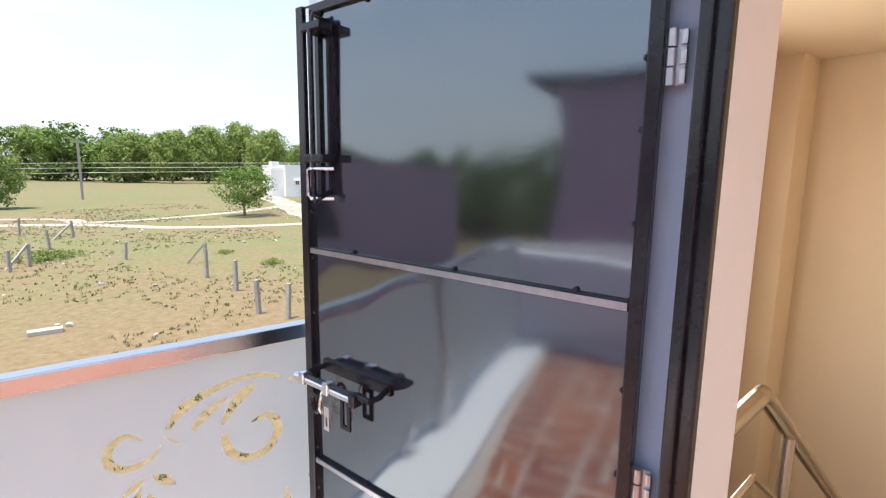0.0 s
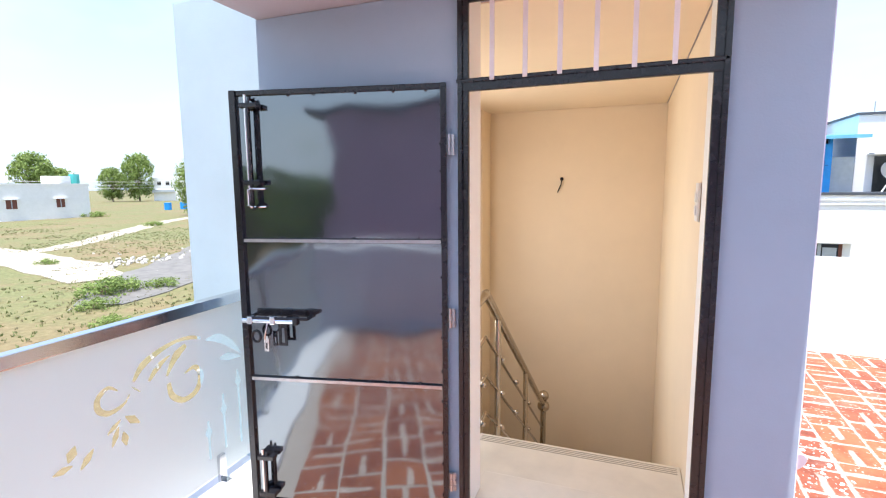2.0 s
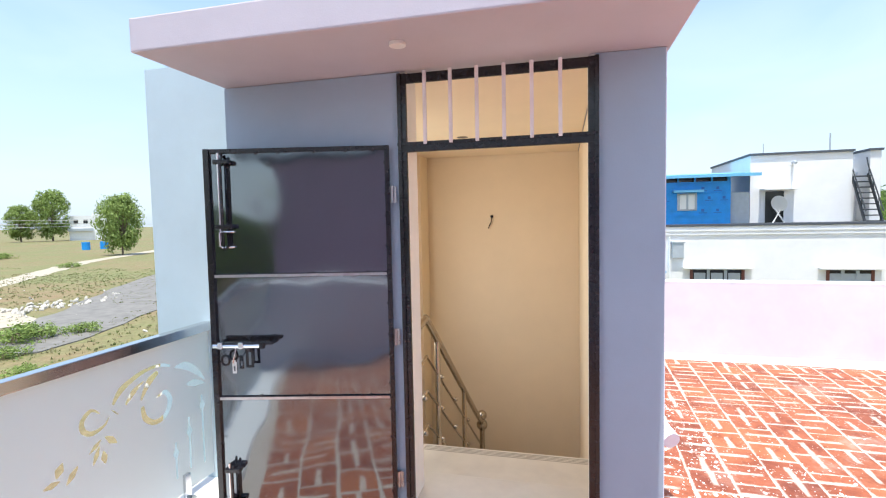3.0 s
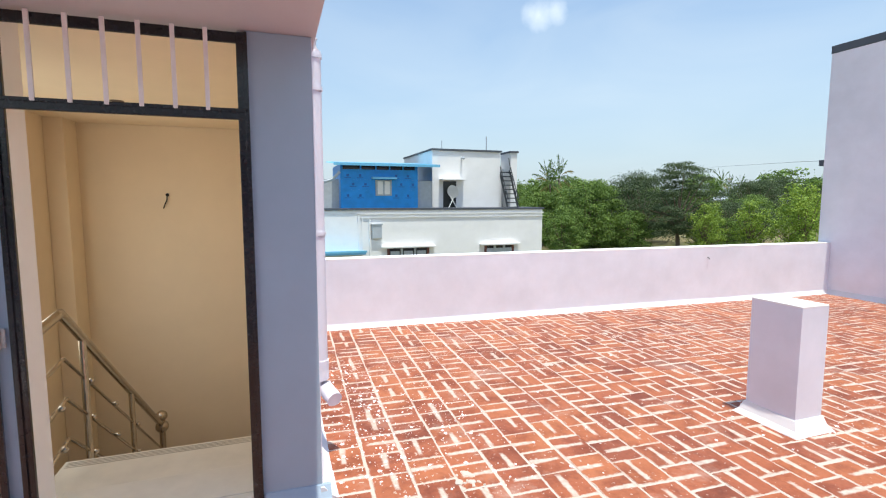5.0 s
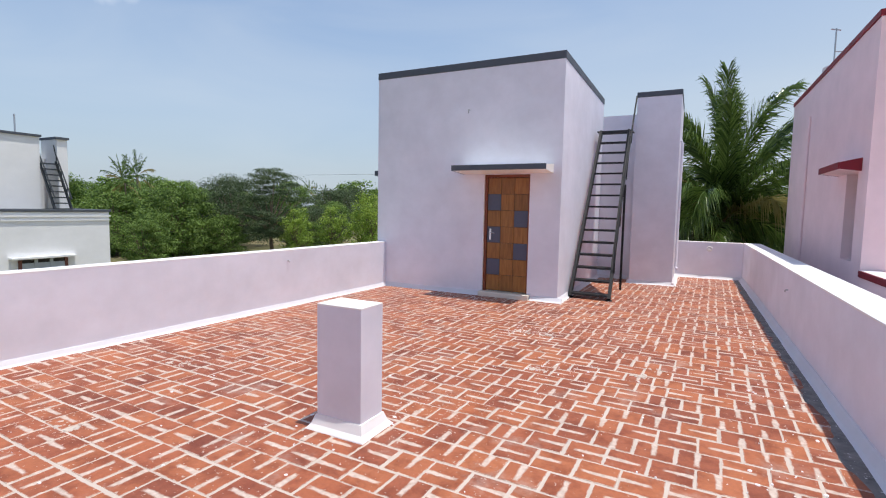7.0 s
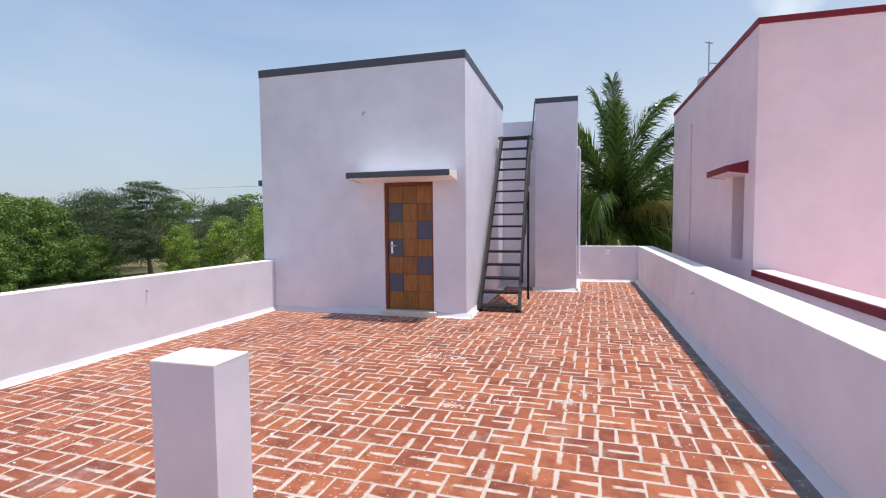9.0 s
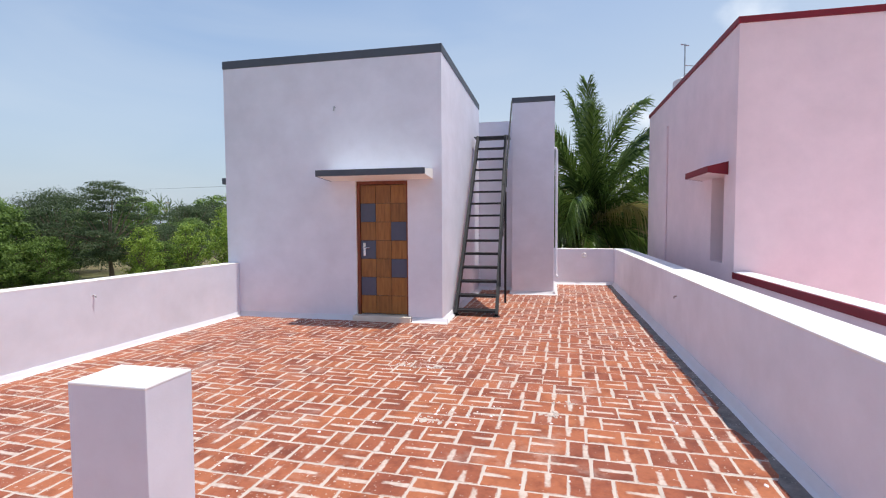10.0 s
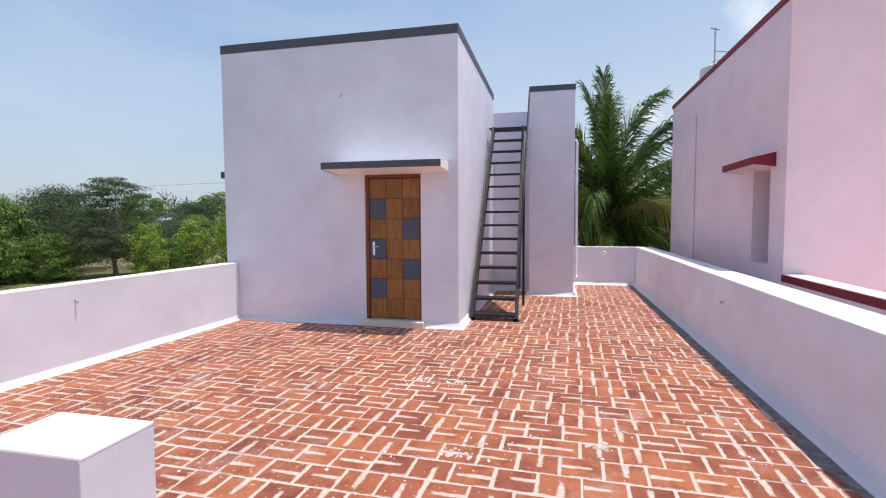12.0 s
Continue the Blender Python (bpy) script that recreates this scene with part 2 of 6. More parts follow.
def tube(bm, pts, r, n=8, taper=1.0):
    """A round tube swept along a line of points."""
    pts = [Vector(p) for p in pts]
    rings = []
    up = Vector((0.137, 0.31, 0.94))
    for i, p in enumerate(pts):
        d = (pts[min(i + 1, len(pts) - 1)] - pts[max(i - 1, 0)]).normalized()
        s = d.cross(up).normalized()
        u = s.cross(d)
        q = r * (1 + (taper - 1) * i / (len(pts) - 1))
        rings.append([bm.verts.new(p + q * (math.cos(2 * math.pi * k / n) * s + math.sin(2 * math.pi * k / n) * u)) for k in range(n)])
    for a, b in zip(rings, rings[1:]):
        for k in range(n):
            bm.faces.new((a[k], a[(k + 1) % n], b[(k + 1) % n], b[k]))
    bm.faces.new(rings[0][::-1]), bm.faces.new(rings[-1])


def ball(bm, c, r, n=12, squash=1.0):
    bmesh.ops.create_uvsphere(bm, u_segments=n, v_segments=max(6, n // 2 + 2), radius=r, matrix=Matrix.Translation(c) @ Matrix.Diagonal((1, 1, squash, 1)))


def finish(name, bm, mat, smooth=False):
    bmesh.ops.recalc_face_normals(bm, faces=bm.faces)
    me = bpy.data.meshes.new(name)
    bm.to_mesh(me)
    bm.free()
    for m in (mat if isinstance(mat, (list, tuple)) else [mat]):
        me.materials.append(m)
    if smooth:
        me.polygons.foreach_set("use_smooth", [True] * len(me.polygons))
        me.set_sharp_from_angle(angle=radians(38))
    return new(name, me)


def part(name, bm, mat, parent, label="", smooth=False, local=False):
    """One mesh under a thing or a part. Built in world places, unless local."""
    ob = finish(name, bm, mat, smooth)
    ob.parent = parent
    if not local:
        m, up = parent.matrix_basis.copy(), parent.parent
        m = parent.matrix_parent_inverse @ m
        while up:
            m = up.matrix_parent_inverse @ up.matrix_basis @ m
            up = up.parent
        ob.matrix_parent_inverse = m.inverted()
    return tagged(ob, label)


def thing(name, at, label, category, group="", kind="", turn=0.0):
    ob = new(name)
    ob.matrix_basis = pose(*at, 0, 0, turn)
    ob.empty_display_size = 0.1
    return tagged(ob, label, category, group, kind)


def boxes(*dims, soft=0.0):
    bm = bmesh.new()
    for d in dims:
        box(bm, *d)
    if soft:
        bevel(bm, soft)
    return bm


def one(fn, *args, **kw):
    bm = bmesh.new()
    fn(bm, *args, **kw)
    return bm


def setting(name, bm, mat, label, category, smooth=False):
    return tagged(finish(name, bm, mat, smooth), label, category, "", "structure")


def fillet(bm, a, b, out, width=0.11, high=0.09, seed=0):
    """A hand-floated sloping cement skirt from a to b at a wall's foot; out: the way into the terrace."""
    a, b, o = Vector((*a, 0)), Vector((*b, 0)), Vector((*out, 0))
    n = max(2, int((b - a).length / 0.25))
    rows = []
    for i in range(n + 1):
        p = a.lerp(b, i / n)
        w = width * (1 + 0.10 * noise.noise((p.x * 1.9 + seed, p.y * 1.9, 0.3)))
        h = high * (1 + 0.10 * noise.noise((p.x * 1.3, p.y * 1.3 + seed, 4.1)))
        rows.append([bm.verts.new(q) for q in (p - o * 0.01 + Vector((0, 0, -0.011)), p - o * 0.01 + Vector((0, 0, h)), p + o * 0.008 + Vector((0, 0, h)),
                                               p + o * w * 0.55 + Vector((0, 0, h * 0.34)), p + o * w + Vector((0, 0, 0.004)), p + o * w + Vector((0, 0, -0.011)))])
    for r, s in zip(rows, rows[1:]):
        for k in range(6):
            bm.faces.new((r[k], r[(k + 1) % 6], s[(k + 1) % 6], s[k]))
    bm.faces.new(rows[0]), bm.faces.new(rows[-1][::-1])


# ---- the roof terrace: bed, parapets, blocks ----
GROUND = -3.4
FRONT, ROOM_Y = 0.955, -9.155
floor = setting("floor", boxes((-2.56, -14.36, -0.30, 4.52, -0.60, 0.0025), (-2.56, -0.60, -0.30, 0.985, 1.86, 0.0025)), CEMENT, "pale cement bed of the clay-tiled roof terrace", "floor")
setting("wall_building", boxes((-2.55, -14.35, GROUND, 4.50, -0.70, -0.303), (-2.55, -0.70, GROUND, 0.98, 1.84, -0.303)), LAVENDER, "lavender plastered storey below the terrace", "wall")
WEST, SOUTH, PARAPET = -2.252, -14.17, 0.85
RX0, RX1, TOWER_Y = 0.735, 4.275, -12.33


def east_face(y):
    """The eastern parapet stands a little askew: x of its inner face at y."""
    return 4.07 + (y - ROOM_Y) * 0.034


def askew(inner, outer, z0, z1, y0=ROOM_Y, y1=-0.70, soft=0.0):
    bm = bmesh.new()
    q = [bm.verts.new((east_face(y) + dx, y, z)) for z in (z0, z1) for y, dx in ((y0, inner), (y0, outer), (y1, outer), (y1, inner))]
    for f in ((3, 2, 1, 0), (4, 5, 6, 7), (0, 1, 5, 4), (1, 2, 6, 5), (2, 3, 7, 6), (3, 0, 4, 7)):
        bm.faces.new([q[i] for i in f])
    if soft:
        bmesh.ops.bevel(bm, geom=bm.edges[:], offset=soft, segments=2, affect="EDGES", profile=0.5)
    return bm


setting("wall_parapet_east", askew(0.0, 0.19, -0.012, PARAPET, soft=0.012), LAVENDER, "lavender plastered parapet along the terrace edge", "wall")
setting("wall_parapet_west", boxes((-2.58, SOUTH - 0.2, -0.012, WEST, 1.86, PARAPET), soft=0.012), LAVENDER, "lavender plastered parapet beside the pink neighbour house", "wall")
setting("wall_parapet_south", boxes((WEST + 0.003, SOUTH - 0.2, -0.012, 0.1, SOUTH, PARAPET - 0.004), soft=0.012), LAVENDER, "lavender plastered parapet at the terrace end", "wall")
for name, dims in (("trim_west_top", (-2.581, SOUTH - 0.1, PARAPET - 0.014, WEST + 0.001, 1.84, PARAPET + 0.007)),
                   ("trim_south_top", (WEST + 0.02, SOUTH - 0.19, PARAPET - 0.016, -0.9, SOUTH + 0.001, PARAPET + 0.003))):
    setting(name, boxes(dims, soft=0.008), LIMEWASH, "limewashed top face of a parapet", "coping")
setting("trim_east_top", askew(-0.001, 0.191, PARAPET - 0.014, PARAPET + 0.006, ROOM_Y + 0.01, -0.72, 0.008), LIMEWASH, "limewashed top face of a parapet", "coping")
DX0, DX1, DZ = 1.25, 2.068, 2.106
setting("wall_room", boxes((RX0, -12.9, -0.012, DX0, ROOM_Y, 3.912), (DX1, -12.9, -0.012, RX1, ROOM_Y, 3.912), (DX0, -12.9, -0.012, DX1, ROOM_Y - 0.12, 3.912),
                           (DX0, ROOM_Y - 0.12, DZ, DX1, ROOM_Y, 3.912)), LAVENDER, "lavender plastered room block on the roof", "wall")
setting("trim_room_coping", boxes((RX0 - 0.008, -12.91, 3.912, RX1 + 0.008, ROOM_Y + 0.008, 4.036), soft=0.006), DARKTRIM, "dark slate painted coping of the roof room", "coping")
setting("wall_tower", boxes((-0.868, SOUTH + 0.002, -0.012, -0.025, TOWER_Y, 3.888), soft=0.008), LAVENDER, "narrow lavender plastered tower at the steel stair", "wall")
setting("trim_tower_coping", boxes((-0.876, SOUTH + 0.01, 3.888, -0.017, TOWER_Y + 0.008, 3.993), soft=0.006), DARKTRIM, "dark slate painted coping of the tower", "coping")
setting("wall_stair_link", boxes((-0.023, -13.08, -0.012, RX0 - 0.002, -12.9, 3.646)), LAVENDER, "lavender plastered wall between room and tower", "wall")
bm = bmesh.new()
for k, (a, b, o) in enumerate((((WEST, SOUTH), (WEST, 1.5), (1, 0)), ((WEST, SOUTH), (-0.868, SOUTH), (0, 1)),
                  ((DX1 + 0.02, ROOM_Y), (4.06, ROOM_Y), (0, 1)), ((RX0 - 0.08, ROOM_Y), (DX0 - 0.06, ROOM_Y), (0, 1)), ((RX0, -12.9), (RX0, ROOM_Y + 0.01), (-1, 0)),
                  ((-0.91, TOWER_Y), (0.015, TOWER_Y), (0, 1)), ((-0.868, SOUTH), (-0.868, TOWER_Y + 0.04), (-1, 0)), ((-0.025, -12.9), (RX0, -12.9), (0, 1)),
                  ((0.93, -0.698), (4.30, -0.698), (0, -1)))):
    fillet(bm, a, b, o, 0.085 if k == 0 else 0.08, 0.088 if k == 0 else 0.075, k * 3.7)
skirt = bmesh.new()
fillet(skirt, (east_face(ROOM_Y), ROOM_Y), (east_face(-0.74), -0.74), (-1, 0), 0.06, 0.065, 2.2)
# dark strip at the west foot: part dirt, part parapet shadow in colour
smear = bmesh.new()
rim = []
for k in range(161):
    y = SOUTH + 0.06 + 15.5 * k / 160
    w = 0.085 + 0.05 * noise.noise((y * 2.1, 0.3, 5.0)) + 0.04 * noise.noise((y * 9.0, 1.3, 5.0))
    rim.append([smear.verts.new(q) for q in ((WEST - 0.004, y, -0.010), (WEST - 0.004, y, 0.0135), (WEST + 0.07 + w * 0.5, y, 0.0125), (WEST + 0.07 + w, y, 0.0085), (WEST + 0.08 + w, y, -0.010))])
for r, q in zip(rim, rim[1:]):
    for k in range(4):
        smear.faces.new((r[k], q[k], q[k + 1], r[k + 1]))
setting("trim_gutter", smear, DIRTSHADE, "cement smear along the parapet foot, dark with dirt and painted shade", "gutter")
setting("baseboard_east", skirt, SKIRTWASH, "sloping limewashed cement skirt along the askew parapet", "skirting")
setting("baseboard", bm, SKIRTWASH, "sloping limewashed cement skirt at the wall feet", "skirting")
bm = bmesh.new()
fillet(bm, (FRONT, -0.74), (FRONT, -0.42), (-1, 0), 0.07, 0.08, 9)
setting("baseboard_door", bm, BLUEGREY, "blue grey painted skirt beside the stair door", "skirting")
setting("trim_edge_kerb", boxes((-2.26, 1.50, -0.012, 1.10, 1.86, 0.045), soft=0.01), LIMEWASH, "white cement kerb under the glass railing", "kerb")

# ---- stair head: front wall, slab, stairwell ----
OY0, OY1, SLAB = -0.40, 0.546, 2.311
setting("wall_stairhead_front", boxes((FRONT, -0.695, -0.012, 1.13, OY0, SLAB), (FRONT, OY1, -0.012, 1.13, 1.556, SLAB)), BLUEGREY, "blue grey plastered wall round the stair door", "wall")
setting("wall_stairhead_return", boxes((1.035, 1.559, -0.3, 1.2, 2.155, 2.49)), PALEBLUE, "return wall behind the railing end, paler blue grey than the front wall", "wall")
setting("wall_stairhead_north", boxes((1.133, 1.49, GROUND, 1.75, 1.69, SLAB), (3.35, 1.49, GROUND, 4.3, 1.69, SLAB), (1.75, 1.49, GROUND, 3.35, 1.69, 0.35), (1.75, 1.49, 1.95, 3.35, 1.69, SLAB)), PEACH, "peach stairwell side wall with a window opening", "wall")
setting("wall_stairwell_pier", boxes((3.98, 1.33, GROUND, 4.297, 1.487, SLAB)), PEACH, "peach painted corner pier in the stairwell", "wall")
setting("wall_stairwell_back", boxes((4.30, -0.62, GROUND, 4.48, 1.69, SLAB)), PEACH, "peach painted back wall of the stairwell", "wall")
setting("wall_stairwell_south", boxes((1.133, -0.695, GROUND, 4.297, -0.42, SLAB)), PEACH, "peach painted side wall of the stairwell", "wall")
setting("trim_reveals", boxes((FRONT + 0.008, 0.512, 0.092, 1.128, OY1 - 0.001, SLAB), (FRONT + 0.008, OY0 + 0.001, 0.092, 1.128, OY0 + 0.03, SLAB)), CREAM, "cream plastered reveals of the stair door", "reveal")
setting("trim_stairhead_sides", boxes((0.958, -0.6995, 0.0, 4.46, -0.6955, SLAB)), LAVENDER, "lavender painted flank of the stair head", "wall")
setting("ceiling", boxes((0.35, -0.72, SLAB + 0.003, 4.5, 1.556, 2.46), soft=0.008), SLABGREY, "projecting pale grey roof slab over the stair door", "ceiling")
setting("ceiling_stairwell", boxes((1.14, -0.41, SLAB - 0.004, 4.29, 1.485, SLAB + 0.002)), PEACH, "peach painted stairwell ceiling", "ceiling")
setting("floor_landing", boxes((0.99, OY0 + 0.008, -0.18, 1.28, OY1 - 0.012, 0.088), (1.284, -0.418, -0.18, 1.775, 0.70, 0.018), soft=0.006), STONE, "cream stone landing inside the stair door", "floor")
setting("trim_door_sill", boxes((0.945, OY0 + 0.01, 0.012, 0.987, 0.175, 0.086), (0.946, 0.178, 0.012, 0.987, 0.262, 0.085), (0.945, 0.265, 0.012, 0.987, OY1 - 0.01, 0.086), (0.93, OY0 - 0.01, -0.012, 0.987, OY1 - 0.005, 0.011), soft=0.004), STONE, "cream tile riser at the stair door", "sill")
bm = bmesh.new()
for k in range(4):
    box(bm, 1.69 + k * 0.018, -0.40, 0.014, 1.696 + k * 0.018, 0.68, 0.0195)
setting("trim_nosing", bm, STONE_DARK, "grooved nosing of the stone landing", "nosing")
for k in range(9):
    x, z = 1.775 + k * 0.27, 0.018 - (k + 1) * 0.18
    setting(f"stair_step_{k + 1}", boxes((x, -0.418, z - 0.16, x + 0.29, 0.70, z), soft=0.006), STONE, "cream stone stair tread going down", "step")

lamp = new("window_light", bpy.data.lights.new("window_light", "AREA"))
lamp.data.shape, lamp.data.size, lamp.data.size_y, lamp.data.energy, lamp.data.color = "RECTANGLE", 1.55, 1.55, WELL_LIGHT, (1.0, 0.97, 0.92)
lamp.matrix_world = look((2.55, 1.60, 1.15), (2.55, 0.0, 0.9))

# steel railing of the stair
rail = thing("stair_railing", (1.71, 0.66, 0.02), "stainless steel stair railing with ball-topped newel", "railing")
top, low = Vector((1.71, 0.65, 0.913)), Vector((3.86, 0.65, -0.688))
bm = bmesh.new()
tube(bm, [(1.14, 0.65, 0.845), (1.40, 0.65, 0.876), (1.66, 0.65, 0.907), top, top + (low - top) * 0.03, top + (low - top) * 0.5, low], 0.026, 12)
part("handrail", bm, STEEL, rail, "", True)
for x, base in ((2.0, -0.16), (2.94, -0.88)):
    z = top.z + (low.z - top.z) * (x - top.x) / (low.x - top.x)
    part("post", one(rod, (x, 0.65, base), (x, 0.65, z - 0.012), 0.021, 12), STEEL, rail, "", True)
for k in range(3):
    d = Vector((0, 0, -0.26 - 0.235 * k))
    part("mid_rail", one(tube, [(1.14, 0.65, 0.84 + d.z), (1.66, 0.65, 0.905 + d.z), top + d, top + d + (low - top) * 0.5, low + d], 0.010, 8), STEEL, rail, "", True)
    for c in [top.lerp(low, f) + d + Vector((0, -0.02, 0)) for f in (0.155, 0.36, 0.60)] + ([Vector((1.60, 0.635, 0.90 + d.z))] if k else []):
        part("joint_ball", one(ball, c, 0.018, 10), STEEL, rail, "", True)
bm = bmesh.new()
ball(bm, (3.91, 0.65, -0.625), 0.055, 14)
ball(bm, (3.91, 0.65, -0.735), 0.062, 14)
rod(bm, (3.91, 0.65, -0.70), (3.91, 0.65, -0.65), 0.03, 14)
part("newel_ball", bm, STEEL, rail, "polished ball finial", True)
part("newel_post", one(rod, (3.91, 0.65, -1.7), (3.91, 0.65, -0.75), 0.028, 14), STEEL, rail, "", True)

sw = thing("light_switch", (1.5, -0.418, 1.45), "white double switch plate on the stairwell wall", "switch")
part("plate", boxes((1.545, -0.417, 1.36, 1.64, -0.405, 1.54), soft=0.003), WHITEPLASTIC, sw)
for z in (1.41, 1.47):
    part("rocker", boxes((1.57, -0.405, z - 0.02, 1.615, -0.399, z + 0.025)), WHITEPLASTIC, sw)
wire = thing("wall_wire", (4.297, 0.575, 1.56), "short loose wire end hanging from the peach wall", "wire")
part("wire_end", one(tube, [(4.298, 0.56, 1.60), (4.28, 0.56, 1.59), (4.275, 0.565, 1.54), (4.28, 0.59, 1.49), (4.285, 0.60, 1.46)], 0.006, 6), BLACKPAINT, wire)
part("hole", one(rod, (4.29, 0.56, 1.60), (4.299, 0.56, 1.60), 0.018, 10), BLACKPAINT, wire)
hole = thing("ceiling_hook_box", (2.95, 0.625, SLAB - 0.005), "dark open fan hook box in the stairwell ceiling", "hook")
part("recess", one(rod, (2.95, 0.625, SLAB - 0.006), (2.95, 0.625, SLAB - 0.001), 0.05, 18), BROWNDARK, hole)

# ---- stair door: fixed black steel frame with barred fanlight ----
BAR, TOP = 1.955, 2.30
fr = thing("door_frame", (FRONT, 0.07, 0.0), "black painted steel door frame with barred fanlight", "door frame")
X0, X1 = FRONT - 0.014, FRONT + 0.006
part("jamb", boxes((X0, 0.508, 0.045, X1, OY1 + 0.006, TOP), (X0 - 0.010, OY1 - 0.015, 0.045, X0 + 0.004, OY1 + 0.006, TOP), soft=0.004), BLACKPAINT, fr)
part("jamb", boxes((X0, OY0 - 0.012, 0.0, X1, OY0 + 0.036, TOP), (X0 - 0.012, OY0 - 0.012, 0.0, X0 + 0.004, OY0 + 0.008, TOP), soft=0.004), BLACKPAINT, fr)
part("head", boxes((X0 + 0.002, OY0 + 0.036, TOP - 0.05, X1 - 0.002, 0.508, TOP - 0.002), soft=0.004), BLACKPAINT, fr)
part("transom", boxes((X0 - 0.004, OY0 - 0.008, BAR - 0.045, X1 - 0.003, OY1 + 0.006, BAR - 0.004), (X0 - 0.012, OY0 - 0.01, BAR - 0.012, X0, OY1 + 0.01, BAR + 0.004), soft=0.004), BLACKPAINT, fr)
for k in range(6):
    y = 0.408 - 0.1298 * k
    part("fanlight_bar", boxes((X0 - 0.016, y - 0.009, BAR - 0.01, X0 - 0.004, y + 0.009, TOP + 0.002), soft=0.002), WHITEBAR, fr, "white painted bar")

# ---- stair door: open leaf, built along its own width ----
LEAFW, LEAFT = 0.945, 1.95
u = Vector((0.742 - 0.944, 1.527 - 0.602))
leaf = thing("steel_door", (0.944, 0.602, 0.0), "glossy black sheet steel door standing open against the wall", "door", turn=math.degrees(math.atan2(u.y, u.x)))
part("panel", boxes((0.012, 0.006, 0.05, LEAFW - 0.012, 0.012, LEAFT - 0.01)), GLOSSBLACK, leaf, "mirror-glossy dark sheet", local=True)
B = 0.024
for name, d in (("stile", (0, 0, 0.04, B, B, LEAFT)), ("stile", (LEAFW - B - 0.006, 0, 0.04, LEAFW, B + 0.004, LEAFT)), ("rail", (B, 0, LEAFT - B, LEAFW - B - 0.006, B - 0.002, LEAFT - 0.001)),
                ("rail", (B, 0, 0.041, LEAFW - B - 0.006, B - 0.002, 0.041 + B))):
    part(name, boxes(d, soft=0.003), BLACKPAINT, leaf, local=True)
for z in (1.305, 0.665):
    bar = part("cross_bar", boxes((B + 0.001, 0.012, z - 0.012, LEAFW - B - 0.007, 0.022, z + 0.008), soft=0.002), BLACKPAINT, leaf, local=True)
    part("bar_edge", boxes((B + 0.002, 0.0225, z - 0.010, LEAFW - B - 0.008, 0.0245, z + 0.004)), GALV, bar, "bright worn edge", local=True)
bm = bmesh.new()
rng = random.Random(5)
for k in range(13):
    z = 0.12 + k * 0.143 + rng.uniform(-0.02, 0.02)
    ball(bm, (LEAFW - B - 0.008, 0.014, z), 0.007, 6)
    ball(bm, (B + 0.002, 0.014, z + 0.03), 0.006, 6)
for k in range(6):
    ball(bm, (0.1 + k * 0.15 + rng.uniform(-0.03, 0.03), 0.014, LEAFT - B - 0.002), 0.007, 6)
    for z in (1.315, 0.675):
        if k % 2 == 0:
            ball(bm, (0.12 + k * 0.15 + rng.uniform(-0.03, 0.03), 0.016, z), 0.006, 6)
part("weld_beads", bm, BLACKPAINT, leaf, "small weld beads", True, True)


def bolt(parent, u0, z0, z1, with_handle=True):
    b = part("tower_bolt", boxes((u0 - 0.028, 0.012, z0 + 0.02, u0 - 0.016, 0.02, z1 - 0.02), (u0 + 0.016, 0.012, z0 + 0.02, u0 + 0.030, 0.02, z1 - 0.03)), BLACKPAINT, parent, "black and steel tower bolt", local=True)
    part("bolt_rod", one(rod, (u0 + 0.012, 0.05, z0 + 0.04), (u0 + 0.012, 0.05, z1), 0.0065, 10), CHROME, b, "bright bolt rod", True, True)
    part("guide_loop", one(tube, [(u0 - 0.022, 0.016, z0 + 0.03), (u0 - 0.022, 0.05, z0 + 0.015), (u0 - 0.008, 0.056, z0), (u0 + 0.0, 0.056, z0 + 0.03), (u0, 0.056, z1 - 0.05), (u0 - 0.008, 0.052, z1 - 0.015), (u0 - 0.022, 0.02, z1 - 0.03)], 0.007, 8), BLACKPAINT, b, "", True, True)
    for f in (0.30, 0.97):
        z = z0 + f * (z1 - z0) - 0.03
        part("clip", boxes((u0 - 0.045, 0.02, z - 0.011, u0 + 0.035, 0.062, z + 0.011), soft=0.004), BLACKPAINT, b, local=True)
    if with_handle:
        part("handle", one(tube, [(u0 - 0.042, 0.022, z0 + 0.09), (u0 + 0.005, 0.062, z0 + 0.09), (u0 + 0.014, 0.062, z0 + 0.085), (u0 + 0.016, 0.062, z0 + 0.02), (u0 + 0.006, 0.062, z0 + 0.012), (u0 - 0.042, 0.022, z0 + 0.012)], 0.0055, 8), CHROME, b, "bright bent handle", True, True)


bolt(leaf, 0.845, 1.44, 1.925)
bolt(leaf, 0.855, 0.06, 0.33, False)
ald = part("sliding_latch", boxes((0.60, 0.012, 0.958, 0.872, 0.020, 0.992), soft=0.002), BLACKPAINT, leaf, "steel sliding latch with padlock hasp", local=True)
part("latch_frame", one(tube, [(0.615, 0.02, 0.972), (0.60, 0.055, 0.97), (0.605, 0.085, 0.968), (0.70, 0.088, 0.966), (0.85, 0.088, 0.966), (0.868, 0.08, 0.967), (0.87, 0.05, 0.97), (0.866, 0.02, 0.972)], 0.008, 8), BLACKPAINT, ald, "", True, True)
part("latch_rod", one(rod, (0.655, 0.088, 0.955), (0.905, 0.088, 0.955), 0.011, 12), CHROME, ald, "bright latch rod", True, True)
